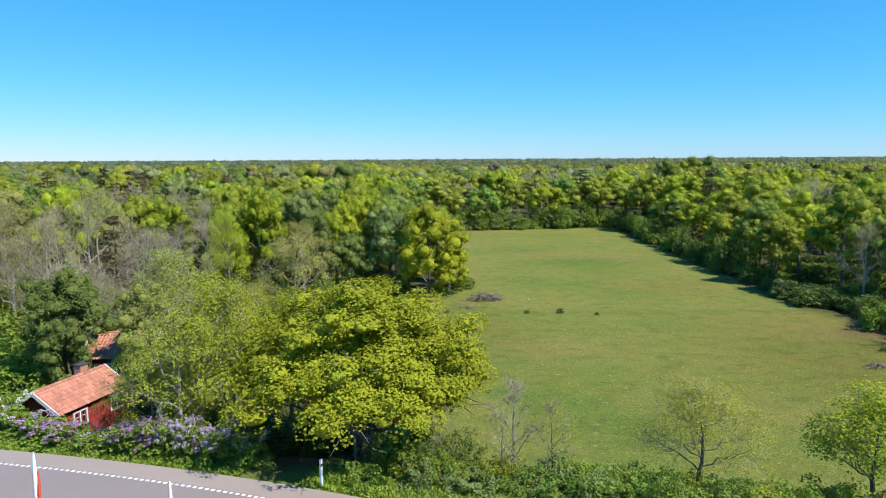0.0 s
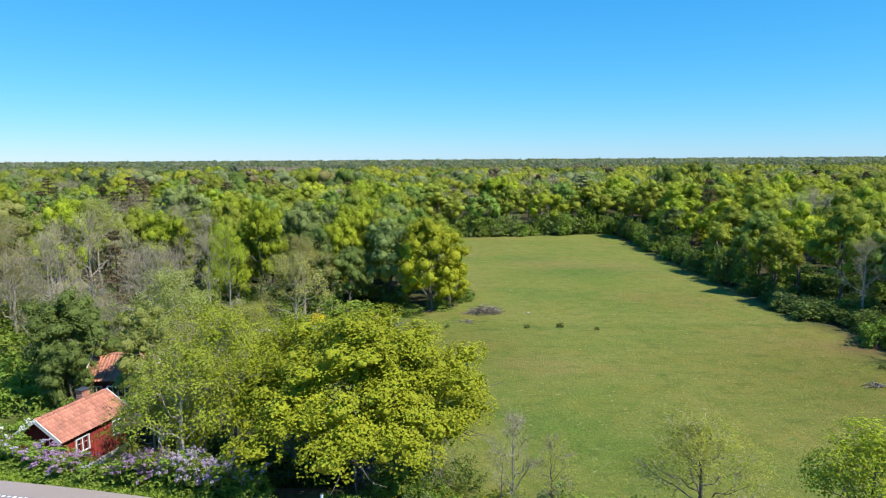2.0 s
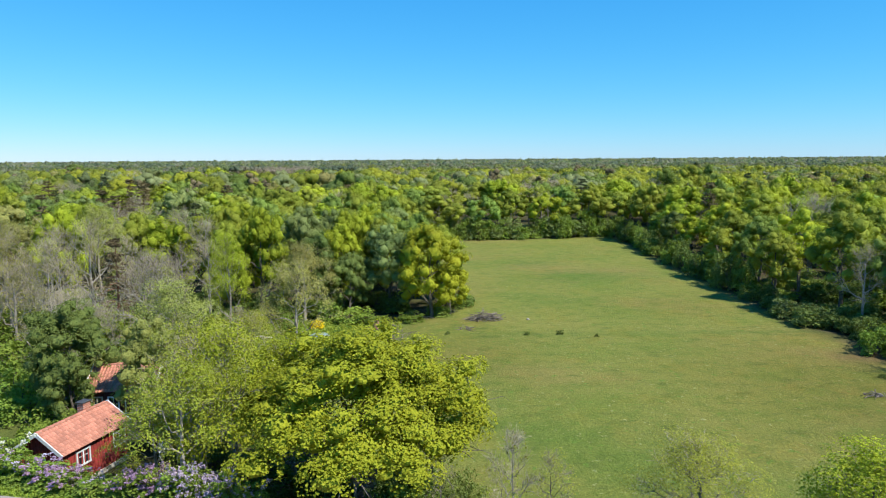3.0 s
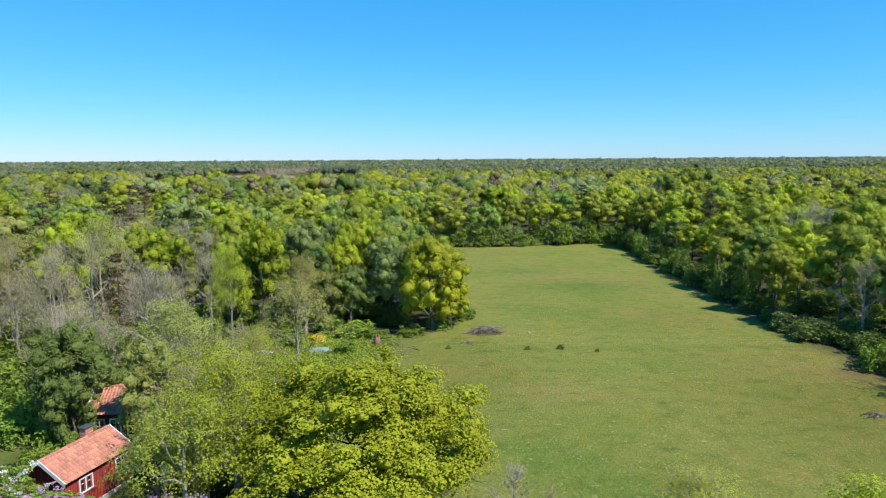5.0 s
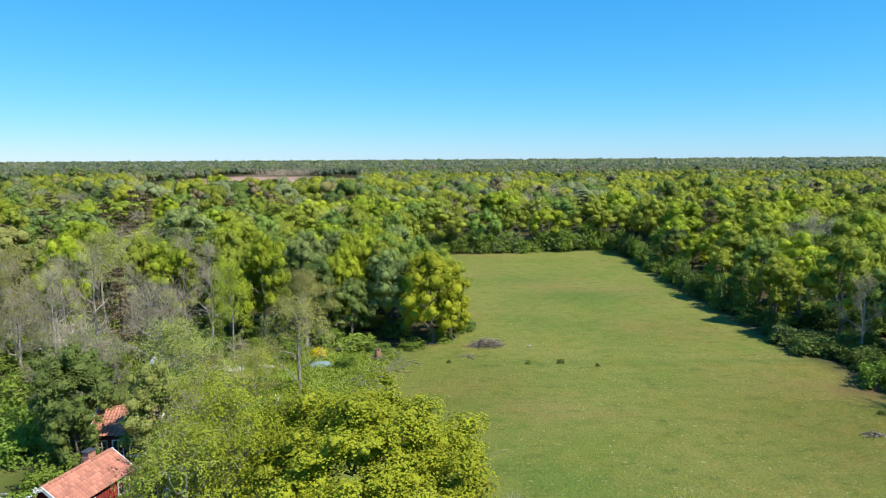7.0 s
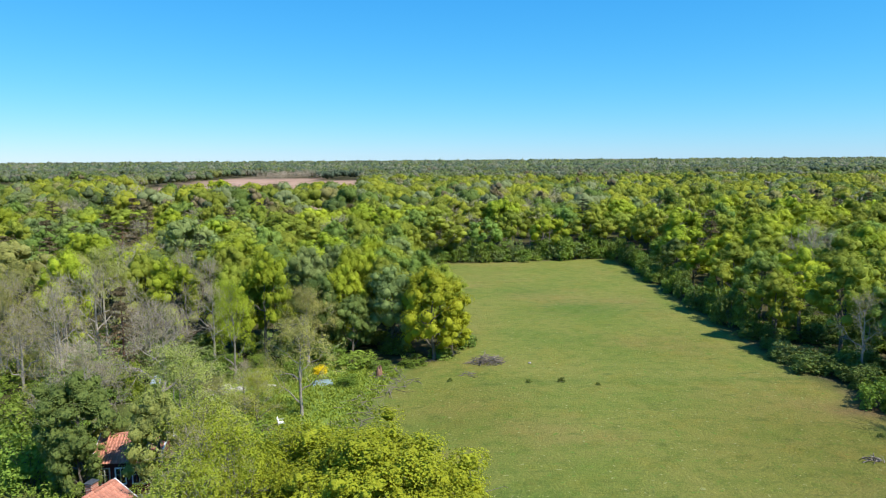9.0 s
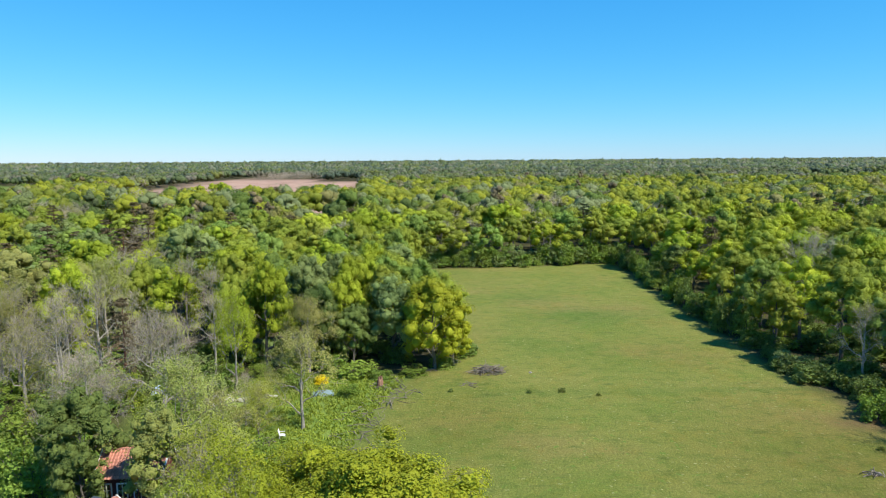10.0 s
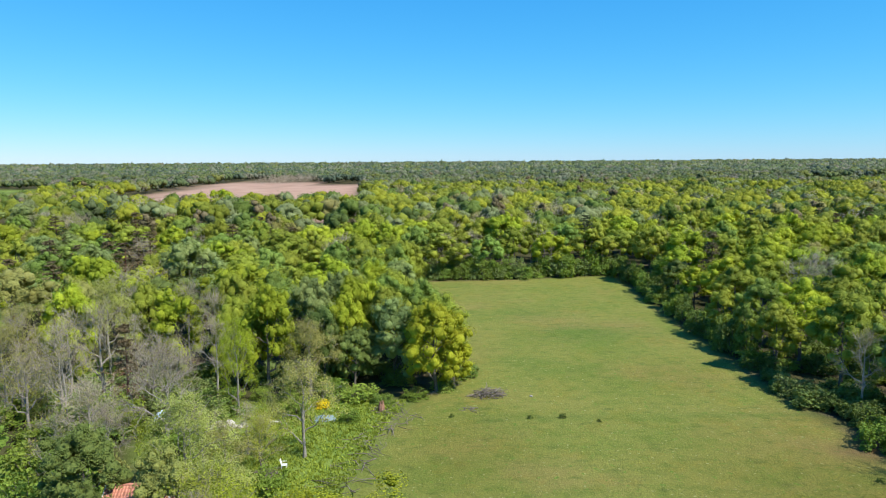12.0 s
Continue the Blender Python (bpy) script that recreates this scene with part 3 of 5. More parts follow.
zones = {
    "meadow": soft_mask(MEADOW, fx, fy, 1.2),
    "lawn": np.maximum.reduce([soft_mask(GARDEN, fx, fy, 1.5), soft_mask(LAWN, fx, fy, 1.5), soft_mask(CLEAR, fx, fy, 4), soft_mask(CLEAR_FAR, fx, fy, 6), soft_mask(CLEAR_RIGHT, fx, fy, 6), verge_zone]),
    "plough": np.maximum(soft_mask(PLOUGH, fx, fy, 5), soft_mask(FIELD_HEDGE, fx, fy, 5)),
    "lush": np.maximum.reduce([
        np.exp(-((fx - 18) / 8) ** 2 - ((fy - 88) / 4.5) ** 2) * 0.8, np.exp(-((fx - 12) / 5) ** 2 - ((fy - 100) / 4) ** 2) * 0.6,
        np.exp(-((fy - 58.4 - 0.02 * (fx - 10)) / 0.55) ** 2) * 0.75 * (fx > 2) * (fx < 36), np.exp(-((fx - 9) / 7) ** 2 - ((fy - 33) / 4) ** 2) * 0.5]),
    "duller": np.maximum.reduce([np.exp(-((fx - 28) / 12) ** 2 - ((fy - 44) / 13) ** 2), np.exp(-((fx - 1) / 6) ** 2 - ((fy - 52) / 9) ** 2) * 0.8, np.exp(-((fx - 24) / 8) ** 2 - ((fy - 70) / 6) ** 2) * 0.5]),
    "bare": np.maximum.reduce([soft_mask([(-7.7, 24.0), (-5.0, 23.2), (-4.4, 26.5), (-6.0, 30.5), (-8.6, 30.5)], fx, fy, 0.7) * 0.9, soft_mask([(30.5, 50.8), (34, 48.8), (37, 51), (33.2, 53.4)], fx, fy, 1.6) * 0.85, soft_mask([(-31, 36.5), (-25.5, 36.3), (-25.5, 38), (-31, 38.2)], fx, fy, 0.8) * 0.6]),
}
for key, val in zones.items():
    at = ground_me.attributes.new(key, "FLOAT", "POINT")
    at.data.foreach_set("value", val.astype(np.float32))
ground = tagged(new("ground", ground_me), "green pasture meadow and shaded woodland floor to the horizon", "ground", kind="structure")


def ground_z(x, y):
    i, j = int(np.searchsorted(gy, y)) - 1, int(np.searchsorted(gx, x)) - 1
    u, w = (x - gx[j]) / (gx[j + 1] - gx[j]), (y - gy[i]) / (gy[i + 1] - gy[i])
    return float((GZ[i, j] * (1 - u) + GZ[i, j + 1] * u) * (1 - w) + (GZ[i + 1, j] * (1 - u) + GZ[i + 1, j + 1] * u) * w)


# ---- road ----
def ribbon(name, off0, off1, z, thick, mat, s0, s1, step=0.8):
    bm = bmesh.new()
    rows = []
    for s in np.arange(s0, s1 + step, step):
        a, c = road_edge(s, off0), road_edge(s, off1)
        rows.append([bm.verts.new(v) for v in ((*a, z), (*c, z), (*c, z - thick), (*a, z - thick))])
    for p, q in zip(rows, rows[1:]):
        for k in range(4):
            bm.faces.new((p[k], p[(k + 1) % 4], q[(k + 1) % 4], q[k]))
    bmesh.ops.recalc_face_normals(bm, faces=bm.faces)
    return part(name, bm, mat)


shoulder = tagged(ribbon("road_shoulder", 0.0, 0.98, BANK + 0.03, 0.25, SHOULDER, -26, 42), "pale grey worn paved road shoulder", "shoulder", kind="structure")
road = tagged(ribbon("road", 0.98, 7.8, BANK + 0.034, 0.25, ASPHALT, -26, 42), "grey asphalt country road with a dotted edge line", "road", kind="structure")
dash_bm = bmesh.new()
bmesh.ops.create_cube(dash_bm, size=1, matrix=Matrix.Diagonal((0.135, 0.115, 0.012, 1)))
dash_me = bpy.data.meshes.new("edge_dash")
dash_bm.to_mesh(dash_me)
dash_bm.free()
dash_me.materials.append(LINE)
for k in range(150):
    s = -10 + k * 0.243
    p, q = road_edge(s, 1.1), road_edge(s + 0.1, 1.1)
    d = part("edge_dash", dash_me, parent=road)
    d.matrix_basis = Matrix.LocRotScale((*p, BANK + 0.036), Euler((0, 0, math.atan2(q[1] - p[1], q[0] - p[0]))), None)


# ---- tree templates ----
leafy("big_oak", 11, 7.3, 4.9, 0.14, 0.36, 17, 8, 190, 0.75, 60000, 0.12, sides=7, fill=0.78, low=0.06, uneven=0.5, clear=0.64, per=12, spray=0.14, wild=0.42, thick=0.5, core=0.5)
leafy("oak_a", 21, 9.0, 3.8, 0.1, 0.2, 11, 4, 90, 0.95, 9200, 0.17, per=7, spray=0.18, core=0.6, fill=0.76)
leafy("oak_b", 22, 9.0, 3.4, 0.1, 0.2, 11, 4, 84, 0.9, 8600, 0.17, per=7, spray=0.18, core=0.6, fill=0.76)
leafy("airy_a", 23, 8.5, 3.0, 0.1, 0.15, 12, 5, 110, 0.62, 11000, 0.12, twigs=6, twig_len=0.7, twig_w=0.022, bark=BARK_GREY)
leafy("airy_b", 24, 8.5, 3.2, 0.12, 0.14, 11, 5, 85, 0.7, 5600, 0.135, twigs=9, twig_len=0.8, twig_w=0.022, bark=BARK_GREY)
leafy("airy_c", 30, 8.5, 3.0, 0.34, 0.13, 11, 5, 90, 0.6, 9500, 0.11, twigs=7, twig_len=0.7, twig_w=0.022, bark=BARK_GREY)
leafy("young_a", 25, 5.6, 2.2, 0.24, 0.085, 15, 7, 140, 0.6, 12500, 0.068, twigs=11, twig_len=0.5, twig_w=0.014)
leafy("young_b", 26, 3.6, 1.2, 0.2, 0.05, 10, 4, 50, 0.35, 1100, 0.065, twigs=10, twig_len=0.45, twig_w=0.013, lean=0.1)
leafy("young_c", 27, 5.0, 2.0, 0.06, 0.09, 12, 5, 100, 0.5, 10000, 0.11, twigs=5, twig_len=0.5, twig_w=0.014)
leafy("oak_c", 28, 9.0, 3.2, 0.3, 0.2, 10, 4, 80, 0.85, 7800, 0.17, per=7, spray=0.18, core=0.6, fill=0.76)
leafy("oak_d", 29, 9.0, 2.8, 0.22, 0.18, 10, 4, 76, 0.8, 7200, 0.17, per=7, spray=0.18, core=0.6, fill=0.76)
bare("bare_a", 31, 9.0, 3.0, 0.2, 0.16, 11, 6, 11, 500, twig_len=1.0, twig_w=0.024)
bare("bare_b", 32, 8.0, 4.2, 0.08, 0.2, 13, 8, 13, 300, twig_len=1.1, twig_w=0.024, top=0.6)
bare("bare_c", 33, 9.5, 2.6, 0.3, 0.14, 10, 5, 10, 600, twig_len=0.9, twig_w=0.024)
bare("bare_small", 34, 4.3, 1.3, 0.1, 0.07, 12, 5, 12, 120, twig_len=0.5, twig_w=0.012)
leafy("wood_a", 41, 10, 3.6, 0.36, 0.2, 7, 2, 54, 1.05, 3300, 0.23, sides=3, per=5, spray=0.22, core=0.64, fill=0.8)
leafy("wood_b", 42, 10, 3.9, 0.4, 0.2, 7, 2, 58, 1.05, 3500, 0.23, sides=3, per=5, spray=0.22, core=0.64, fill=0.8)
leafy("wood_c", 43, 10, 3.3, 0.3, 0.18, 7, 2, 50, 1.0, 3000, 0.23, sides=3, per=5, spray=0.22, core=0.64, fill=0.8)
bare("wood_bare", 44, 10, 3.0, 0.2, 0.17, 8, 4, 9, 420, twig_len=1.2, twig_w=0.05)
conifer("pine_a", 51, 10, 2.6, 0.15, 0.16, 12, 6, 1700, 0.36)
conifer("pine_b", 52, 11, 2.2, 0.3, 0.17, 11, 5, 1400, 0.36)
shrub("shrub_a", 61, 2.0, 1.6, 9, 34, 0.45, 1400, 0.2)
shrub("shrub_b", 62, 2.0, 1.3, 8, 28, 0.4, 1100, 0.2)
shrub("bramble", 63, 1.1, 1.3, 8, 34, 0.3, 1900, 0.115)

SPRING_OAK = "broad oak tree in fresh yellow-green spring leaf"
GREEN_TREE = "leafy mid-green broadleaf tree at the wood"
BARE_ASH = "grey ash tree with bare spring branches"
AIRY = "slender tree with thin light-green spring foliage"

# ---- the big oak by the road ----
plant("big_oak", "great_oak", -3.4, 27.4, 7.4, 5.4, "oak_tree", "large spreading oak in bright yellow-green leaf beside the road", turn=3.6)

# ---- trees round the cottages and the garden ----
G1, G2 = "trees round the cottages", "leafless trees beside the garden"
for key, leaf, x, y, h, r, label in (
    ("airy_a", "oak", -9.4, 28.6, 8.4, 2.9, "yellow-green leafing tree beside the oak"),
    ("airy_a", "oak_deep", -13.6, 33.4, 4.4, 1.6, "leafy tree with branches hanging over the cottage roof"),
    ("airy_c", "oak_deep", -13.0, 29.4, 5.2, 2.0, AIRY),
    ("airy_c", "oak_deep", -10.8, 26.9, 6.6, 2.5, "thin-leaved tree with a pale curved trunk"),
    ("airy_b", "oak_deep", -11.9, 31.8, 8.0, 2.8, AIRY),
    ("airy_a", "pale", -17.4, 43.4, 7.8, 3.0, "pale green flowering tree behind the cottages"),
    ("airy_a", "pale", -13.3, 37.5, 6.0, 2.5, AIRY),
    ("oak_b", "pale", -16.1, 36.6, 6.8, 2.2, "pale green flowering tree before the shaded cottage"),
    ("oak_b", "dark", -20.9, 36.9, 4.8, 1.5, "dark green dense tree beside the shaded cottage"),
    ("oak_b", "dark", -21.9, 39.0, 7.2, 2.5, "dark green dense tree behind the red cottage"),
    ("oak_a", "bush", -26.2, 45.5, 3.8, 2.0, "low fresh green tree at the lawn's edge"),
    ("oak_b", "bush", -33.5, 44.5, 5.2, 3.2, "fresh green broad tree at the lawn's edge"),
    ("oak_a", "bush", -38.5, 50.0, 6.0, 3.4, "fresh green broad tree at the lawn's edge"),
    ("airy_b", "olive", -15.4, 45.0, 5.0, 2.0, AIRY),
    ("airy_a", "great_oak", -7.2, 30.4, 7.4, 2.6, AIRY),
    ("airy_b", "olive", -11.1, 50.5, 7.8, 2.9, "crooked garden tree with sparse olive-green leaves"),
        ("young_a", "young", -13.6, 47.5, 4.8, 1.9, "small young tree with sparse yellow leaves"),
    ("airy_a", "olive", -13.4, 64.6, 7.6, 2.8, AIRY),
    ("airy_a", "oak", -19.0, 59.4, 9.1, 2.0, "slender yellow-green tree at the garden's end"),
    ("airy_a", "pale", -34.6, 68.5, 10.9, 3.0, AIRY),
    ("airy_b", "olive", -40.2, 62.5, 10.0, 2.8, AIRY),
    ("airy_b", "olive", -38.6, 57.6, 9.2, 2.5, AIRY),
):
    plant(key, leaf, x, y, h, r, "tree", label, group=G1)
for key, x, y, h, r in (("bare_b", -26.6, 60.2, 7.6, 3.6), ("bare_b", -22.6, 53.0, 8.5, 3.5), ("bare_a", -31.4, 60.4, 10.7, 3.3), ("bare_a", -37.6, 64.8, 10.2, 3.0), ("bare_c", -34.2, 60.0, 9.8, 2.6),
                        ("bare_c", -41.5, 60, 9.2, 3.0), ("bare_a", -35.5, 55.5, 7.4, 2.6), ("bare_b", -28.6, 52.5, 6.0, 2.8), ("bare_c", -29.8, 63.6, 8.6, 2.4), ("bare_c", -32.2, 55.4, 7.8, 2.2),
                        ("bare_a", -33.4, 57.2, 9.2, 2.8), ("bare_a", -39.0, 60.6, 9.6, 2.6), ("bare_a", -27.4, 70.6, 10.9, 2.8), ("bare_a", -24.4, 70.4, 10.0, 2.2), ("bare_a", -22.4, 64.6, 8.2, 2.4), ("bare_c", -18.2, 48.5, 4.6, 2.2),
                        ("bare_b", -24.8, 47.8, 5.6, 2.2), ("bare_c", -24.5, 41.0, 7.9, 2.0), ("bare_c", -11.9, 30.6, 7.6, 1.9), ("bare_a", -15.6, 51.0, 4.4, 1.6)):
    plant(key, None, x, y, h, r, "ash_tree", BARE_ASH, "tree", G2)

# ---- the clump that stands out into the meadow ----
for key, leaf, x, y, h, r, label in (
    ("oak_a", "great_oak", -1.2, 65.6, 9.1, 3.5, "bright yellow-green oak at the meadow's edge"),
    ("oak_b", "grey_green", -5.6, 68.8, 8.8, 3.1, "grey-green leafing tree at the meadow's edge"),
    ("oak_a", "great_oak", 0.6, 67.2, 5.2, 2.3, "lower yellow-green oak at the meadow's edge"),
    ("oak_b", "oak_deep", -0.8, 73.4, 8.4, 3.3, SPRING_OAK),
    ("oak_a", "dark", -9.4, 66.8, 6.2, 2.3, GREEN_TREE),
    ("oak_b", "oak", -10.4, 69.4, 8.9, 2.2, SPRING_OAK),
    ("oak_b", "green", -2.9, 78.0, 9.2, 2.9, GREEN_TREE),
    ("oak_a", "dark", -12.7, 68.6, 8.2, 2.5, GREEN_TREE),
    ("oak_a", "oak", -10.6, 75.8, 9.8, 2.8, SPRING_OAK),
    ("oak_b", "grey_green", -14.8, 72.8, 10.4, 2.9, GREEN_TREE),
    ("oak_b", "oak", -17.9, 66.6, 10.8, 2.7, SPRING_OAK),
    ("oak_a", "oak_deep", -6.6, 74.4, 9.0, 3.0, SPRING_OAK),
    ("oak_a", "oak_deep", -21.4, 68.0, 9.2, 2.8, SPRING_OAK),
    ("oak_b", "grey_green", -13.4, 80.4, 9.6, 2.5, GREEN_TREE),
    ("oak_b", "oak", -28.6, 70.8, 9.6, 3.0, SPRING_OAK),
    ("oak_a", "oak_deep", -31.8, 71.6, 9.8, 3.1, SPRING_OAK),
    ("oak_d", "oak", -36.6, 65.2, 11.2, 2.6, "bright yellow-green tree among leafless ash trees"),
    ("oak_a", "oak_deep", -24.0, 77.0, 10.0, 3.1, SPRING_OAK),
):
    plant(key, leaf, x, y, h, r, "tree", label, group="trees at the meadow's edge")

g = np.random.default_rng(41)
for k in range(20):
    leaf = ("oak", "oak_deep", "green", "grey_green", "oak_deep")[k % 5]
    plant(("oak_a", "oak_b")[k % 2], leaf, (-7.6, -11.4)[k % 2] + g.normal() * 0.7, 78 + 2.6 * k, g.uniform(7.6, 9.6), g.uniform(2.8, 3.4), "tree", GREEN_TREE if leaf == "green" else SPRING_OAK, group="trees at the meadow's edge")

# ---- trees that stand out of the woods beyond ----
G6 = "trees of the woods"
for key, leaf, x, y, h, r in (
    ("wood_b", "grey_green", -38.7, 101, 11.0, 3.9), ("wood_a", "oak", -37.0, 108.5, 10.2, 4.7), ("wood_c", "green", -61.4, 115.6, 8.8, 2.4), ("wood_b", "green", -42.2, 149.5, 9.8, 4.4),
    ("wood_b", "oak_deep", -28.5, 121, 10.2, 4.3), ("wood_a", "green", -27.5, 104, 9.6, 3.3), ("wood_b", "oak", -26.0, 133, 10.2, 4.1), ("wood_a", "oak_deep", -15.5, 116, 10.2, 3.8),
    ("wood_c", "grey_green", -7.6, 101, 8.2, 2.8), ("wood_b", "green", 24.4, 142, 9.6, 3.7), ("wood_b", "oak", -82, 250, 12.6, 5.0), ("wood_b", "dark", -229, 430, 13.5, 7.5),
    ("wood_a", "dark", 71, 154, 10.2, 3.8), ("wood_c", "green", -104, 166, 10.2, 3.4), ("wood_b", "grey_green", -118, 190, 11.0, 5.2), ("wood_b", "dark", 104, 168, 10.6, 4.2),
):
    plant(key, leaf, x, y, h, r, "tree", {"oak": SPRING_OAK, "oak_deep": "oak in deeper green spring leaf in the wood", "green": GREEN_TREE, "dark": "dark green tree in the wood", "grey_green": "grey-green leafing tree in the wood"}[leaf], group=G6)
for x, y, h, r, leaf in ((-28.2, 58.2, 8.6, 1.9, "rust_needle"), (-59.8, 120, 10.2, 3.0, "rust_needle"), (-52, 109, 9.8, 2.8, "rust_needle"), (-54, 123, 10.2, 2.8, "rust_needle"), (-66, 112.5, 9.8, 3.2, "rust_needle"),
                         (-72, 158, 11.0, 3.4, "rust_needle"), (-65.7, 152, 10.4, 3.0, "rust_needle"), (-84.7, 172, 11.4, 3.6, "needle"), (-56, 227, 11.6, 3.0, "rust_needle"),
                         (86, 152, 10.4, 2.2, "rust_needle"), (92, 170, 11.4, 3.0, "needle"), (97, 158, 11.2, 2.4, "rust_needle")):
    plant(("pine_a", "pine_b")[int(y) % 2], leaf, x, y, h, r, "pine_tree", "brownish pine among the broadleaf trees" if leaf == "rust_needle" else "dark pine among the broadleaf trees", "tree", G6)
for x, y, h, r in ((-101, 172, 11.2, 4.8), (-90, 166, 11.0, 4.4), (-19.6, 115, 9.6, 2.6), (-0.1, 135, 8.6, 3.0), (19.6, 137.5, 9.0, 3.4), (5.0, 136.5, 9.0, 2.7), (18.5, 150, 10.6, 3.4), (45, 127, 10.2, 4.8), (48, 89, 10.9, 4.2), (66, 180, 11.5, 5.0)):
    plant("bare_b" if r > 4 else "wood_bare", None, x, y, h, r, "ash_tree", BARE_ASH, "tree", G6)

# ---- young trees and bushes along the meadow's near edge ----
G3 = "young trees at the meadow's near edge"
plant("young_a", "young", 8.9, 23.0, 4.2, 2.3, "tree", "young tree with a thin veil of yellow-green leaves", group=G3)
plant("young_c", "oak", 14.3, 21.6, 4.5, 2.1, "tree", "small oak in fresh green leaf", group=G3)
plant("bare_small", None, 2.5, 24.0, 3.8, 1.1, "tree", "small grey leafless tree in the hedge", group=G3)
plant("young_b", "young", 3.9, 23.6, 3.2, 1.15, "tree", "small leaning tree with a few yellow leaves", group=G3)
plant("young_b", "oak", 1.9, 23.3, 2.8, 0.9, "tree", "small leaning tree with a few yellow leaves", group=G3)
plant("young_b", "oak_deep", 0.0, 24.2, 2.7, 0.9, "tree", "small thin tree in the hedge", group=G3)

g = np.random.default_rng(5)
G4 = "brambles of the roadside hedge"
for k in range(40):
    u = k / 39
    x = -2.6 + 17 * u + g.normal() * 0.4
    y = 23.5 - 3.4 * u + 0.7 * math.sin(3 * u) + g.normal() * 0.5
    plant("bramble", ("bush", "oak_deep", "bush", "green", "grey_green")[k % 5], x, y, g.uniform(0.5, 1.15), g.uniform(0.75, 1.25), "bush", "low bright green bramble bush in the hedge", "bush", G4)
# bushes added in the dark leaf colour to deepen the oak's shade
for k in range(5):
    plant("bramble", "dark", -2.6 + k * 0.6 + g.normal() * 0.3, 25.2 + g.normal() * 0.7, g.uniform(0.5, 1.0), 0.9, "bush", "low bush under the oak, leaf colour darkened for shade", "bush", G4)

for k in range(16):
    plant("bramble", "dark", -8.0 + k * 0.5 + g.normal() * 0.4, 29.0 + g.normal() * 1.3, g.uniform(0.9, 1.6), 1.2, "bush", "low bush under the oak, leaf colour darkened for shade", "bush", G4)

# ---- lilac hedge ----
lil_c, lil_r = shrub("lilac_shrub", 64, 1.9, 1.15, 10, 24, 0.36, 1700, 0.17)


def blossoms(key, seed, count):
    """Upright flower heads, each a small cone of petals."""
    g2 = np.random.default_rng(seed)
    k = g2.choice(np.argsort(-lil_c[:, 2])[: len(lil_c) * 2 // 3], count)
    s = sphere_dirs(count, g2)
    s[:, 2] = np.abs(s[:, 2]) * 0.9 + 0.1
    s = unit(s)
    base_p = lil_c[k] + s * (lil_r[k] * 1.05)[:, None]
    m = 22
    t = g2.uniform(0, 1, (count, m))
    off = g2.normal(size=(count, m, 3)) * (0.085 * (1.1 - t))[..., None]
    p = base_p[:, None] + s[:, None] * (t * 0.32)[..., None] + off
    p = p.reshape(-1, 3)
    CROWN[key] = quads(key, *blades(p, sphere_dirs(len(p), g2), 0.11, g2), [LEAF["lilac"]])


blossoms("lilac_full", 71, 64)
blossoms("lilac_some", 72, 16)
for x, y, h, r, bloom, heads in ((-19.2, 28.6, 1.7, 1.0, "white_bloom", "lilac_some"), (-17.8, 27.4, 1.0, 0.95, "pale_lilac", "lilac_some"), (-16.4, 26.8, 0.95, 0.95, "lilac", "lilac_full"), (-15.3, 26.5, 0.85, 0.95, "lilac", "lilac_full"),
                                 (-14.2, 26.2, 0.7, 0.8, "pale_lilac", "lilac_some"), (-13.1, 25.9, 0.75, 0.8, "lilac", "lilac_some"), (-12.1, 25.5, 1.25, 0.9, "lilac", "lilac_full"),
                                 (-11.2, 25.5, 1.3, 0.85, "lilac", "lilac_full"), (-10.3, 25.3, 1.5, 0.85, "pale_lilac", "lilac_full"), (-9.4, 24.9, 1.35, 0.8, "pale_lilac", "lilac_full"),
                                 (-8.4, 24.7, 1.45, 0.85, "pale_lilac", "lilac_full"), (-7.4, 24.5, 1.2, 0.75, "pale_lilac", "lilac_some"), (-18.9, 27.7, 1.0, 0.9, "lilac", "lilac_some"), (-20.8, 28.6, 1.6, 1.0, "pale_lilac", "lilac_some")):
    t = plant("lilac_shrub", "bush", x, y, h, r, "lilac_bush", "lilac bush in " + {"lilac": "purple", "pale_lilac": "pale mauve", "white_bloom": "white"}[bloom] + " blossom in the roadside hedge", "bush", "lilac hedge beside the road")
    dressed(part("blossom", CROWN[heads], parent=t), LEAF[bloom])
for k in range(16):
    plant("shrub_b", ("bush", "green")[k % 2], -20.0 + k * 0.86 + g.normal() * 0.2, 27.55 - k * 0.215 + g.normal() * 0.12, g.uniform(0.35, 0.65), g.uniform(0.5, 0.7), "bush", "low green bush before the lilac hedge", "bush", "low bushes of the roadside hedge")
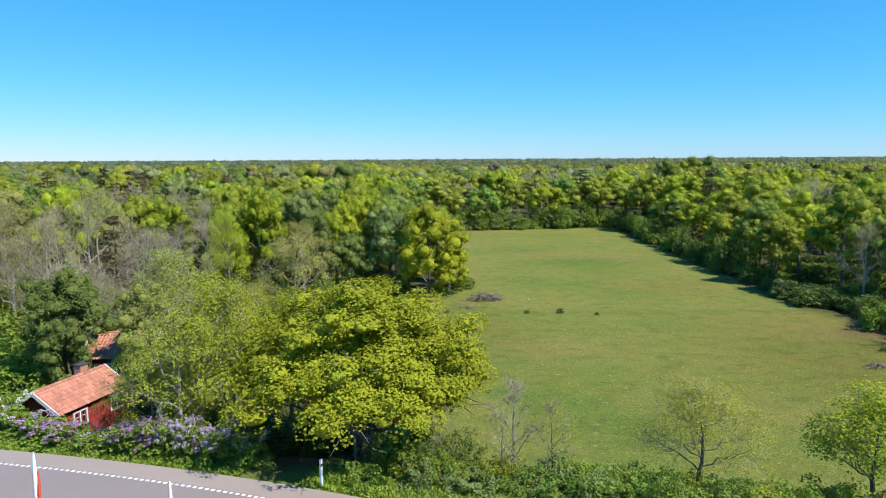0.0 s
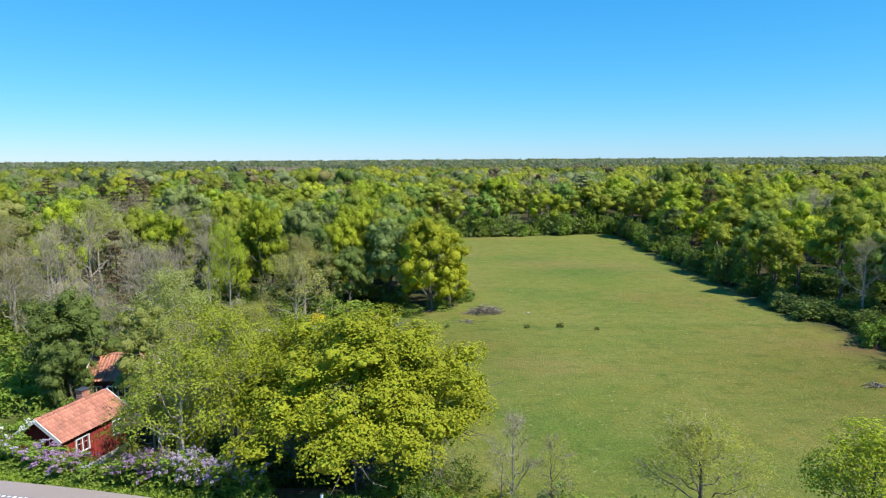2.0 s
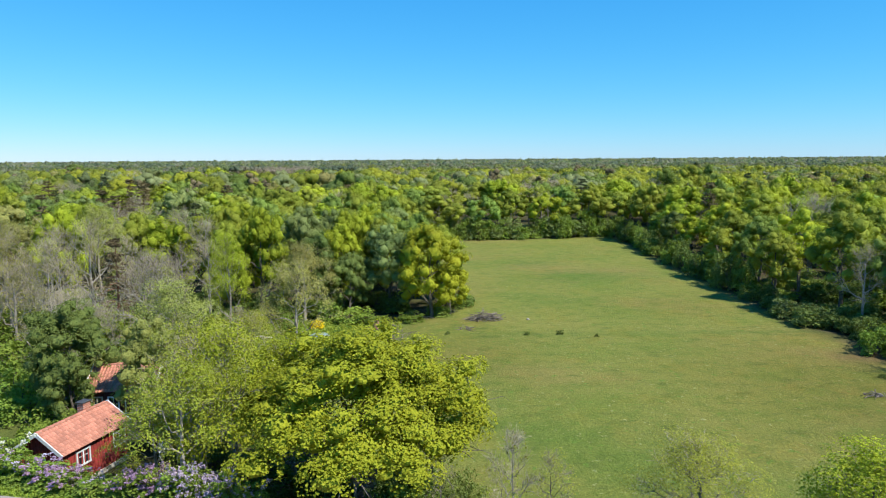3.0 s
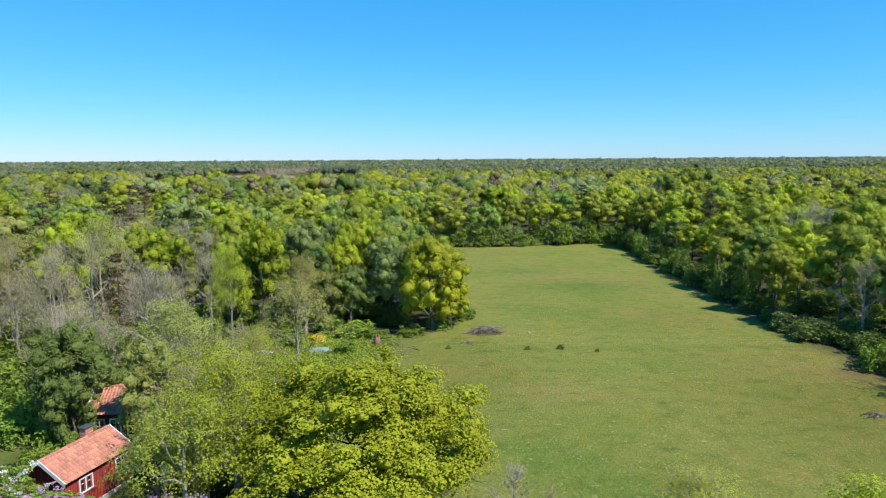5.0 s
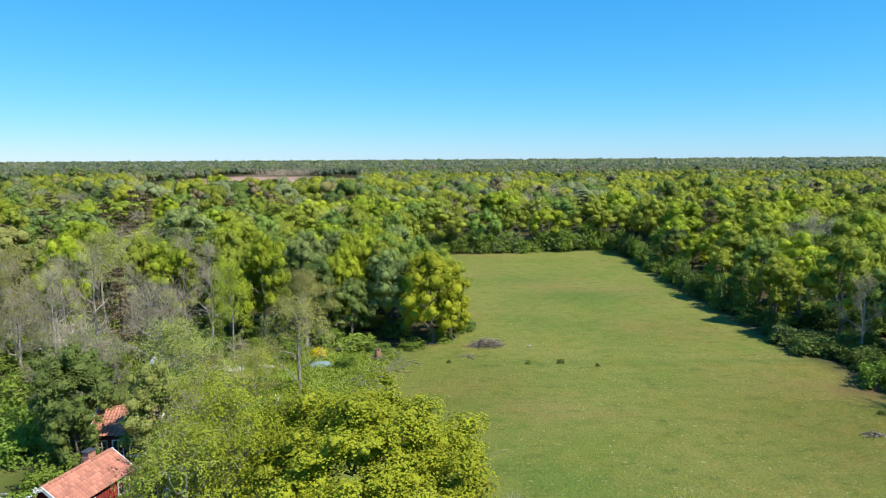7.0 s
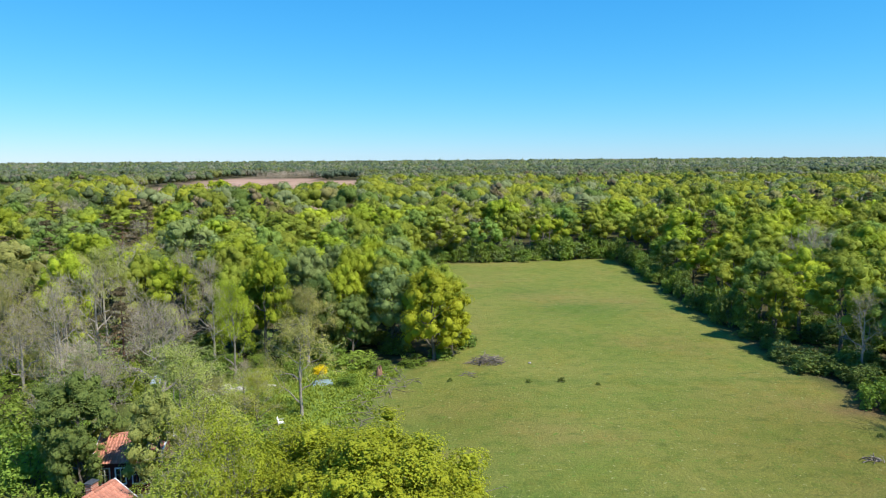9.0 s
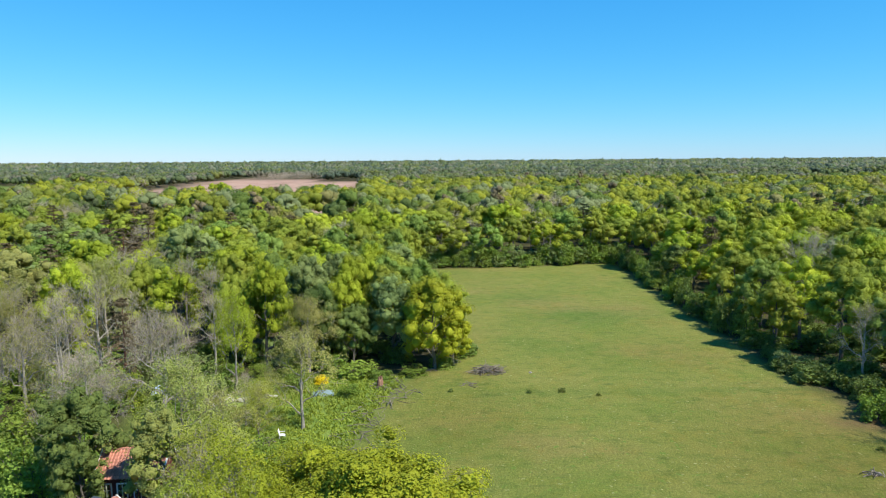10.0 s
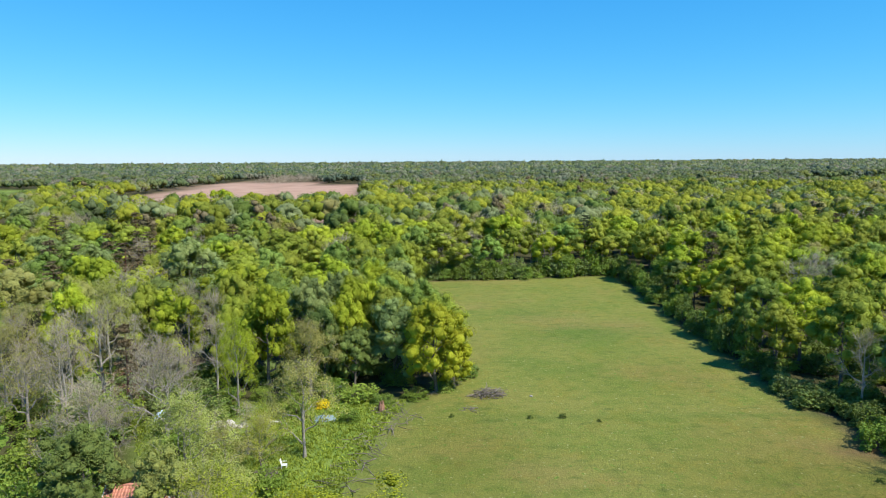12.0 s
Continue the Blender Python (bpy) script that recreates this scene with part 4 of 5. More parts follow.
for x, y, h, r, leaf in ((-21.6, 35.6, 2.2, 1.5, "bush"), (-20.9, 34.4, 1.9, 1.3, "bush"), (-13.2, 34.4, 2.0, 1.5, "oak_deep"), (-11.5, 32.6, 1.6, 1.3, "dark"), (-9.0, 31.8, 1.5, 1.4, "dark"),
                         (-14.3, 36.5, 2.0, 1.4, "green"), (-25.2, 39.4, 2.2, 1.8, "bush"), (-27.6, 42.4, 2.6, 2.2, "bush"), (-29.5, 46.5, 3.0, 2.4, "bush"), (-27, 36.8, 1.6, 1.5, "bush"), (-31, 54, 2.6, 2.4, "green"), (-28.2, 48.6, 2.2, 2.0, "bush"), (-22.5, 55.0, 2.2, 2.0, "bush"), (-20.6, 59.0, 2.0, 2.0, "green"),
                         (-23.0, 60.5, 2.0, 1.8, "bush"), (-12.5, 45.0, 1.7, 1.5, "bush"), 
                         (-34, 59, 2.6, 2.2, "green"), (-39, 57, 2.4, 2.4, "bush"), (-21.0, 50.5, 2.2, 1.8, "bush"), (-16.5, 43.4, 2.4, 1.8, "pale"),
                         (-8.6, 57.8, 1.1, 1.0, "bush"), (-6.2, 62.4, 1.0, 1.2, "green"), (-3.2, 63.6, 1.0, 1.3, "bush"), (-0.6, 66.4, 1.1, 1.4, "green"), (1.8, 70.2, 1.4, 1.4, "green"), (-13.6, 59.6, 1.6, 1.2, "bush")):
    plant("shrub_a", leaf, x, y, h, r, "bush", "rounded green bush in the overgrown garden", "bush", "bushes of the garden")
plant("shrub_b", "yellow", -11.6, 61.2, 0.7, 0.85, "bush", "bush covered in yellow blossom", "bush")

g = np.random.default_rng(33)
for k in range(95):
    x, y = g.uniform(-46, -13), g.uniform(41, 63)
    if inside(LAWN, x, y) or (inside(GARDEN, x, y) and g.random() < 0.97) or x < -0.68 * y - 4 or (x > -21.5 and y < 42.5):
        continue
    if g.random() < 0.22:
        plant("bare_c", None, x, y, g.uniform(3, 5), g.uniform(1.0, 1.7), "ash_tree", "thin leafless sapling in the undergrowth", "tree", G2)
    else:
        plant(("shrub_a", "shrub_b")[k % 2], ("bush", "grey_green", "green", "olive", "pale", "oak_deep")[g.integers(6)], x, y, g.uniform(1.0, 3.2), g.uniform(1.2, 2.2), "bush", "wild bush in the undergrowth", "bush", "undergrowth round the garden")
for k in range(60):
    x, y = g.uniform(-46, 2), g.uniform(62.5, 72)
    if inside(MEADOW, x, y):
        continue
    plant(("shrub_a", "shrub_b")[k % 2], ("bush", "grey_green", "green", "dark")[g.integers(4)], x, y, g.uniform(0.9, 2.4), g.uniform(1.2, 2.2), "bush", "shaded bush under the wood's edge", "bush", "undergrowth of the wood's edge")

# ---- right-hand wood edge ----
G5 = "trees of the wood beside the meadow"
for key, leaf, x, y, h, r, label in (
    ("oak_c", "oak_deep", 37.9, 64.4, 10.2, 3.5, SPRING_OAK), ("oak_c", "oak", 38.9, 74.2, 9.8, 3.4, SPRING_OAK), ("oak_d", "oak_deep", 34.9, 71.4, 7.6, 2.5, SPRING_OAK), ("oak_d", "green", 34.3, 78.0, 6.2, 1.5, GREEN_TREE),
    ("oak_c", "oak_deep", 43.5, 94.5, 10.4, 4.0, SPRING_OAK), ("oak_c", "oak_deep", 46, 79.2, 10.5, 3.6, SPRING_OAK), ("oak_d", "oak_deep", 43.6, 69, 10.4, 3.0, SPRING_OAK), ("oak_d", "oak_deep", 38.6, 91, 8.4, 3.0, SPRING_OAK),
    ("oak_d", "oak", 53, 85.5, 11.0, 3.4, SPRING_OAK), ("oak_d", "oak_deep", 34.4, 84.4, 6.6, 2.2, SPRING_OAK), ("oak_d", "oak", 36.8, 101, 6.8, 2.7, SPRING_OAK), ("oak_d", "bush", 36.4, 116, 6.2, 2.2, GREEN_TREE),
    ("oak_c", "oak_deep", 54, 150, 13.6, 4.0, "tall oak standing over the wood"), ("oak_d", "green", 49, 153, 13.2, 3.6, "tall oak standing over the wood"), ("oak_c", "green", 60, 156, 13.8, 3.8, "tall oak standing over the wood"),
    ("oak_c", "oak_deep", 46, 115, 10.2, 4.0, SPRING_OAK), ("oak_d", "dark", 36.3, 107, 7.0, 2.6, GREEN_TREE), ("oak_d", "green", 38.4, 82.4, 8.4, 2.8, GREEN_TREE), ("airy_a", "oak_deep", 43.5, 62.4, 9.0, 3.0, AIRY),
):
    plant(key, leaf, x, y, h, r, "tree", label, group=G5)
for x, y, h, r in ((41.5, 48.5, 9.2, 3.2), (46.5, 51.5, 9.6, 3.4), (43.5, 43.5, 9.0, 3.2), (48.5, 45, 9.6, 3.4), (40.0, 59.6, 8.6, 2.8), (46.5, 57.5, 9.4, 3.2), (38.9, 52.4, 7.0, 2.0)):
    plant(("oak_c", "oak_d")[int(x) % 2], ("dark", "green")[int(y) % 2], x, y, h, r, "oak_tree", GREEN_TREE, "tree", G5)
plant("bare_a", None, 36.9, 59.4, 8.0, 2.2, "ash_tree", BARE_ASH, "tree", G5)
plant("bare_b", None, 36.8, 43.6, 8.6, 3.4, "ash_tree", BARE_ASH, "tree", G5)
plant("airy_b", "olive", 39.4, 45.6, 8.4, 2.8, "tree", AIRY, "tree", G5)
plant("pine_b", "rust_needle", 40.6, 57.0, 9.4, 2.4, "pine_tree", "pine with a reddish trunk at the wood's edge", "tree", G5)
g = np.random.default_rng(15)
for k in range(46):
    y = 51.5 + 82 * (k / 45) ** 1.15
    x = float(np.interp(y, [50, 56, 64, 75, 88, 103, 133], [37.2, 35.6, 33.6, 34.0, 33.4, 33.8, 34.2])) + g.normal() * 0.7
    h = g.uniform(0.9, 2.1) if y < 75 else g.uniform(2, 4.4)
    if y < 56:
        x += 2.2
    # the dark leaf colour paints in the shade along this edge
    plant(("shrub_a", "shrub_b")[k % 2], ("dark" if y < 72 else ("green", "dark", "dark", "bush")[k % 4]), x, y, h, g.uniform(1.2, 2.0), "bush", "dense green bush at the wood's edge, mostly darkened in colour for shade", "bush", "bushes at the wood's edge")
for x, y, h, r, leaf in ((33.6, 51.8, 2.2, 1.5, "bush"), (35.0, 50.2, 2.0, 1.6, "bush"), (36.2, 52.6, 2.4, 1.7, "bush"), (34.6, 53.4, 1.9, 1.4, "bush"),
                         (33.0, 64.6, 1.9, 1.6, "grey_green"), (34.6, 63.4, 1.7, 1.5, "olive"), (33.4, 61.6, 1.5, 1.3, "grey_green")):
    plant("shrub_a", leaf, x, y, h, r, "bush", "fresh green bush standing before the wood" if leaf == "bush" else "greyish green bush standing before the wood", "bush", "bushes at the wood's edge")
# understory added mostly in dark leaf, shade put into its colour
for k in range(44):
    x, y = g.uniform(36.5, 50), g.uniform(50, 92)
    plant(("shrub_a", "shrub_b")[k % 2], ("dark", "green", "dark")[k % 3], x, y, g.uniform(0.9, 2.2), g.uniform(1.2, 2.0), "bush", "bush under the wood's trees, mostly darkened in colour for shade", "bush", "undergrowth of the wood beside the meadow")
for k in range(30):
    x = -5 + 38 * k / 29
    y = 130.5 + 4 * max(0, (x - 10) / 23) + g.normal() * 0.9
    plant(("shrub_a", "shrub_b")[k % 2], ("green", "bush", "grey_green")[k % 3], x, y, g.uniform(2.2, 5.0), g.uniform(1.8, 2.8), "bush", "tall green bush at the meadow's far end", "bush", "bushes at the meadow's far end")

# ---- woods, tree by tree, out to the middle distance ----
KINDS = ["oak", "oak_deep", "green", "grey_green", "dark", "olive", "bare", "pine", "rust"]
SHARE = np.array([0.36, 0.31, 0.1, 0.08, 0.02, 0.06, 0.05, 0.004, 0.016])


def wood_kind(x, y, g):
    """Which tree grows where: stands of pine and bare ash among the oaks."""
    w = SHARE.copy()
    a = noise.noise(Vector((x * 0.018, y * 0.018, 3.1)))
    c = noise.noise(Vector((x * 0.03, y * 0.03, 9.7)))
    w[0:2] *= 1 + 1.5 * max(a, -0.6)
    w[2:4] *= 1 - 1.2 * min(a, 0.7)
    w[6] *= 1 + 5 * max(c - 0.1, 0)
    if x < -25 and 85 < y < 230:
        w[7:9] *= 9
        w[4] *= 2
        w[0] *= 0.4
    if x < -15 and y < 85:
        w[6] *= 2.2
        w[5] *= 3
    if inside(FIELD_HEDGE, x, y):
        return "bare"
    if inside(FIELD_COPSE, x, y):
        return "dark"
    # weights turn to greyer, darker kinds with distance, standing in for haze
    if y > 440:
        w[2:4] *= 3
        w[4] *= 5
        w[0] *= 0.3
        w[6] *= 2
    if y > 760:
        w[4] *= 3
        w[0:2] *= 0.3
        w[7:9] = 0
    return KINDS[g.choice(len(KINDS), p=w / w.sum())]


def free(x, y):
    for poly, m in ((MEADOW, 2.6), (GARDEN, 1.0), (LAWN, 1.0), (PLOUGH, 4), (CLEAR, 3), (CLEAR_FAR, 3), (CLEAR_RIGHT, 3)):
        if inside(poly, np.array(x), np.array(y)) or edge_distance(poly, np.array(x), np.array(y)) < m:
            return False
    return True


taken = [(o.location.x, o.location.y) for o in scene.objects if o.type == "EMPTY" and o.get("category") == "tree"]
NAMES = {"oak": ("oak_tree", SPRING_OAK), "oak_deep": ("oak_tree", "oak in deeper green spring leaf in the wood"), "green": ("tree", GREEN_TREE), "grey_green": ("tree", "grey-green leafing tree in the wood"),
         "dark": ("tree", "dark green tree in the wood"), "olive": ("tree", "olive-green tree just coming into leaf"), "bare": ("ash_tree", BARE_ASH),
         "pine": ("pine_tree", "dark pine among the broadleaf trees"), "rust": ("pine_tree", "brownish pine among the broadleaf trees")}
g = np.random.default_rng(77)
y = 63.0
while y < 158:
    half_w = 0.67 * y + 12
    for x in np.arange(-half_w, half_w, 6.6):
        px, py = x + g.uniform(-2, 2), y + g.uniform(-2, 2)
        if not free(px, py) or (px > 0 and px < 36 and py < 70) or (px > -28 and py < 72 and px < 0):
            continue
        if min(math.hypot(px - a, py - b3) for a, b3 in taken) < 4.2:
            continue
        taken.append((px, py))
        k = wood_kind(px, py, g)
        h = g.uniform(7.6, 10.4) + (0.6 if py > 120 else 0) + (0.5 if px > 36 else 0)
        nm, lb = NAMES[k]
        if k == "bare":
            plant("wood_bare", None, px, py, h, g.uniform(2.6, 3.6), nm, lb, "tree", "trees of the woods")
        elif k in ("pine", "rust"):
            plant(("pine_a", "pine_b")[g.integers(2)], {"pine": "needle", "rust": "rust_needle"}[k], px, py, h + 0.6, g.uniform(2.2, 2.9), nm, lb, "tree", "trees of the woods")
        else:
            plant(("wood_a", "wood_b", "wood_c")[g.integers(3)], k, px, py, h, g.uniform(3.3, 4.6), nm, lb, "tree", "trees of the woods")
    y += 6.2

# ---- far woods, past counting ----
# crowns from afar: the near leaf colours again, evened and darkened to paint in distance
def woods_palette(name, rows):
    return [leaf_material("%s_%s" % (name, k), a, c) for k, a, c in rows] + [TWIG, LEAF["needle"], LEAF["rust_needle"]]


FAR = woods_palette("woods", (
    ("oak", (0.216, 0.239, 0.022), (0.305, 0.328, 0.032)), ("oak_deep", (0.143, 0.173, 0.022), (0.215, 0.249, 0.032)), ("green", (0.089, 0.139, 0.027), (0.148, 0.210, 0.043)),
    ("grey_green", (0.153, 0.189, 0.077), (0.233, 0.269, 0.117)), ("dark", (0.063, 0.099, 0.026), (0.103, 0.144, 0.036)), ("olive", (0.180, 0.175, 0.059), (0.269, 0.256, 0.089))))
# farther out: distance haze painted in as greyer, bluer leaf colours; tree names here are only keys
HAZED = woods_palette("far_woods", (
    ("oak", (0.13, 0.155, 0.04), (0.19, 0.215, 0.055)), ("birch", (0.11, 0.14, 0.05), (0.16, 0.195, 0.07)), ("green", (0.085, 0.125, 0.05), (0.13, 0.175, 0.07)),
    ("grey_green", (0.13, 0.15, 0.095), (0.185, 0.205, 0.13)), ("hazed_dark", (0.065, 0.095, 0.06), (0.1, 0.135, 0.085)), ("ash", (0.16, 0.155, 0.11), (0.22, 0.21, 0.15))))


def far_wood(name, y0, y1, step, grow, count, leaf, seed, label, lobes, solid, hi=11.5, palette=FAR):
    g = np.random.default_rng(seed)
    crowns = Pile()
    P, N, S, M = [], [], [], []
    y = y0
    while y < y1:
        st = step * (1 + grow * (y - y0) / y0)
        half_w = 0.67 * y + 25
        for x in np.arange(-half_w, half_w, st):
            px, py = x + g.uniform(-0.4, 0.4) * st, y + g.uniform(-0.4, 0.4) * st
            if not free(px, py):
                continue
            k = KINDS.index(wood_kind(px, py, g))
            h = g.uniform(8.5, hi) + (1.5 if k >= 7 else 0) + 1.2 * noise.noise(Vector((px * 0.01, py * 0.01, 1)))
            if px < -20 and 180 < py < 275:
                h = g.uniform(11.4, 13.0)
            if min(abs(px - a) + abs(py - b3) for a, b3 in taken) < 5:
                continue
            r = st * g.uniform(0.44, 0.62)
            if k >= 7:
                tt = g.uniform(0.3, 1, lobes)
                ang = g.uniform(0, 6.28, lobes)
                c = np.stack([np.cos(ang) * r * 0.5 * (1.1 - tt) ** 0.6, np.sin(ang) * r * 0.5 * (1.1 - tt) ** 0.6, tt * h - r * 0.2], 1)
                cr = r * 0.34 * g.uniform(0.8, 1.2, lobes)
            else:
                lo = sphere_dirs(lobes, g)
                lo[:, 2] = np.abs(lo[:, 2]) * 1.25 - 0.25
                up = min(h * 0.4, r)
                c = lo * np.array([r, r, up]) * 0.58 + np.array([0, 0, h - 0.6 * up - 0.4 * r])
                cr = r * 0.48 * g.uniform(0.8, 1.2, lobes)
            if k != 6:
                crowns.add(*tufted(c + np.array([px, py, 0]), cr * (0.68 if count > 20 else 0.9), g, *solid), k, True)
            s = unit(sphere_dirs(count, g) + np.array([0, 0, 0.3]))
            w = g.integers(0, lobes, count)
            p = c[w] + s * (cr[w] * g.uniform(0.78, 1.08, count))[:, None] * np.array([1, 1, 0.86])
            d = unit(s + (c[w] - np.array([0, 0, h * 0.6])) / r * 0.5)
            P.append(p + np.array([px, py, 0]))
            N.append(unit(d * 1.1 + g.normal(size=(count, 3)) * 0.3 + np.array([0, 0, 0.15])))
            S.append(np.full(count, leaf * st / step * (0.8 if k == 6 else 1)))
            M.append(np.full(count, k))
        y += st * 0.9
    P, N, S, M = np.vstack(P), np.vstack(N), np.concatenate(S), np.concatenate(M)
    v, f = blades(P, N, S, g)
    for k in range(len(palette)):
        pick = np.repeat(M == k, 4)
        if pick.any():
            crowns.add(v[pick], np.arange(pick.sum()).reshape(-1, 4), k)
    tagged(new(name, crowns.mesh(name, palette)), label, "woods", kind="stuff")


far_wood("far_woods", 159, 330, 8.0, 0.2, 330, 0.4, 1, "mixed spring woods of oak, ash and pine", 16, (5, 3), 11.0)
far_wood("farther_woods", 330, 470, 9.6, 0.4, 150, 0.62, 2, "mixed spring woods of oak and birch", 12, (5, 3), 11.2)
far_wood("distant_woods", 470, 860, 11.0, 0.4, 80, 0.8, 5, "distant spring woods, haze painted into greyer leaf colours", 8, (5, 3), 11.0, HAZED)
far_wood("horizon_woods", 860, 4600, 19.0, 1.1, 8, 1.4, 3, "dark line of woods along the horizon, haze tinted into its leaves", 4, (5, 3), 10.6, HAZED)


# ---- the cottages ----
def box(bm, x0, x1, y0, y1, z0, z1):
    v = [bm.verts.new((x, y, z)) for x in (x0, x1) for y in (y0, y1) for z in (z0, z1)]
    for f in ((0, 1, 3, 2), (4, 6, 7, 5), (0, 4, 5, 1), (2, 3, 7, 6), (0, 2, 6, 4), (1, 5, 7, 3)):
        bm.faces.new([v[k] for k in f])


def boxed(name, dims, mat, parent, label="", bevel=0.0):
    bm = bmesh.new()
    box(bm, *dims)
    bmesh.ops.recalc_face_normals(bm, faces=bm.faces)
    if bevel:
        bmesh.ops.bevel(bm, geom=bm.edges[:], offset=bevel, segments=1, affect="EDGES")
    return part(name, bm, mat, parent, label)


def tile_mesh():
    """A pantile: one wave across, a rounded front lip."""
    bm = bmesh.new()
    w, ln, t = 0.195, 0.3, 0.014
    prof = [(-0.5, 0.0), (-0.32, -0.008), (-0.12, 0.0), (0.1, 0.024), (0.3, 0.03), (0.5, 0.008)]
    rows = []
    for y, up in ((0, 0.018), (ln, 0.0)):
        rows.append([bm.verts.new((a * w, y, z + up)) for a, z in prof])
    low = [bm.verts.new((a * w, 0.0, z + 0.018 - t)) for a, z in prof]
    for k in range(5):
        bm.faces.new((rows[0][k], rows[0][k + 1], rows[1][k + 1], rows[1][k]))
        bm.faces.new((low[k], low[k + 1], rows[0][k + 1], rows[0][k]))
    bmesh.ops.recalc_face_normals(bm, faces=bm.faces)
    me = bpy.data.meshes.new("roof_tile")
    bm.to_mesh(me)
    bm.free()
    me.materials.append(CLAY)
    return me


TILE = tile_mesh()


def window(house, face, along, z, w, h, out, name="window"):
    """A white casement window on the wall with outward normal face ('x-', 'y-', ...)."""
    e = new(name)
    e.parent = house
    turn = {"y-": 0, "x+": 90, "y+": 180, "x-": -90}[face]
    place = {"y-": (along, -out, z), "y+": (along, out, z), "x-": (-out, along, z), "x+": (out, along, z)}[face]
    e.matrix_basis = pose(*place, 0, 0, turn)
    bm = bmesh.new()
    f = 0.075
    for d in ((-w / 2 - f, w / 2 + f, -0.05, 0.03, h / 2, h / 2 + f), (-w / 2 - f, w / 2 + f, -0.06, 0.03, -h / 2 - f, -h / 2),
              (-w / 2 - f, -w / 2, -0.048, 0.03, -h / 2, h / 2), (w / 2, w / 2 + f, -0.048, 0.03, -h / 2, h / 2)):
        box(bm, *d)
    part("window_frame", bm, WHITE_PAINT, e)
    boxed("post", (-0.03, 0.03, -0.03, 0.02, -h / 2, h / 2), WHITE_PAINT, e)
    for s in (-1, 1):
        boxed("glazing_bar", (min(s * 0.03, s * w / 2), max(s * 0.03, s * w / 2), -0.022, 0.012, 0.06, 0.085), WHITE_PAINT, e)
        boxed("pane", (min(s * 0.03, s * w / 2), max(s * 0.03, s * w / 2), -0.004, 0.004, -h / 2, h / 2), GLASS, e)
    return e


def cottage(name, x, y, turn, length, wide, eave, ridge, label, wall_mat, windows, chimney=None, over=0.2, tiles=True):
    """A board-clad cottage. The ridge runs along local x; wide is the half width of the roof."""
    h = thing(name, x, y, min(ground_z(x, y), 0.15), label, "house", turn=radians(turn))
    wl, ww = length / 2 - over, wide - over
    pitch = math.atan2(ridge - eave, wide)
    top = eave + over * math.tan(pitch) - 0.06
    apex = top + ww * math.tan(pitch)
    bm = bmesh.new()
    ring = [[bm.verts.new((sx * wl, yy, zz)) for yy, zz in ((-ww, 0.22), (ww, 0.22), (ww, top), (0, apex), (-ww, top))] for sx in (-1, 1)]
    bm.faces.new(ring[0][::-1])
    bm.faces.new(ring[1])
    for k in range(5):
        bm.faces.new((ring[0][k], ring[0][(k + 1) % 5], ring[1][(k + 1) % 5], ring[1][k]))
    bmesh.ops.recalc_face_normals(bm, faces=bm.faces)
    part("wall", bm, wall_mat, h)
    boxed("plinth", (-wl - 0.03, wl + 0.03, -ww - 0.03, ww + 0.03, -0.15, 0.24), STONE, h, "pale limestone plinth", 0.02)
    # cover strips over the board joints
    for k in range(int(wl * 2 / 0.2) + 1):
        for s in (-1, 1):
            px = -wl + 0.1 + k * 0.2
            if px < wl:
                boxed("batten", (px - 0.025, px + 0.025, min(s * ww, s * (ww + 0.024)), max(s * ww, s * (ww + 0.024)), 0.24, top - 0.02), wall_mat, h)
    for k in range(int(ww * 2 / 0.2) + 1):
        py = -ww + 0.1 + k * 0.2
        if py < ww:
            zt = top + (ww - abs(py)) * math.tan(pitch) - 0.05
            for s in (-1, 1):
                boxed("batten", (min(s * wl, s * (wl + 0.024)), max(s * wl, s * (wl + 0.024)), py - 0.025, py + 0.025, 0.24, zt), wall_mat, h)
    # roof boards, tiles, ridge tiles, barge boards
    for s, turn_z in ((-1, 0), (1, 180)):
        slope = wide / math.cos(pitch)
        e = new("roof_slope", None)
        e.parent = h
        e.matrix_basis = pose(0, s * wide, eave, 0, 0, turn_z) @ pose(0, 0, 0, math.degrees(pitch))
        boxed("roof_deck", (-length / 2, length / 2, 0.0, slope, -0.05, 0.0), DARK_BOARD, e)
        nr, nc = int(slope / 0.25) + 1, int(length / 0.18)
        for r in range(nr):
            for c in range(nc):
                t = part("roof_tile", TILE, parent=e)
                jx, jr = rng.normal() * 0.006, rng.normal() * 0.8
                t.matrix_basis = pose(-length / 2 + 0.1 + c * (length - 0.19) / (nc - 1) + jx, -0.04 + r * (slope - 0.25) / (nr - 1), 0.012 + rng.uniform(0, 0.008), 0, 0, jr)
    for k in range(int(length / 0.33)):
        bm = bmesh.new()
        bmesh.ops.create_cone(bm, cap_ends=True, segments=10, radius1=0.105, radius2=0.09, depth=0.35, matrix=pose(0, 0, 0, 0, 90, 0))
        t = part("ridge_tile", bm, CLAY, h)
        t.matrix_basis = pose(-length / 2 + 0.17 + k * 0.33, 0, ridge + 0.0, 0, rng.normal() * 1.5, 0)
    for sx in (-1, 1):
        for s in (-1, 1):
            b2 = boxed("barge_board", (-0.025, 0.025, -0.02, wide / math.cos(pitch) + 0.03, -0.1, 0.075), WHITE_PAINT, h, "white painted barge board")
            b2.matrix_basis = pose(sx * (length / 2 + 0.02), s * wide, eave, 0, 0, 0 if s < 0 else 180) @ pose(0, 0, 0, math.degrees(pitch))
    for face, along, z, w, hh in windows:
        window(h, face, along, z, w, hh, ww if face[0] == "y" else wl)
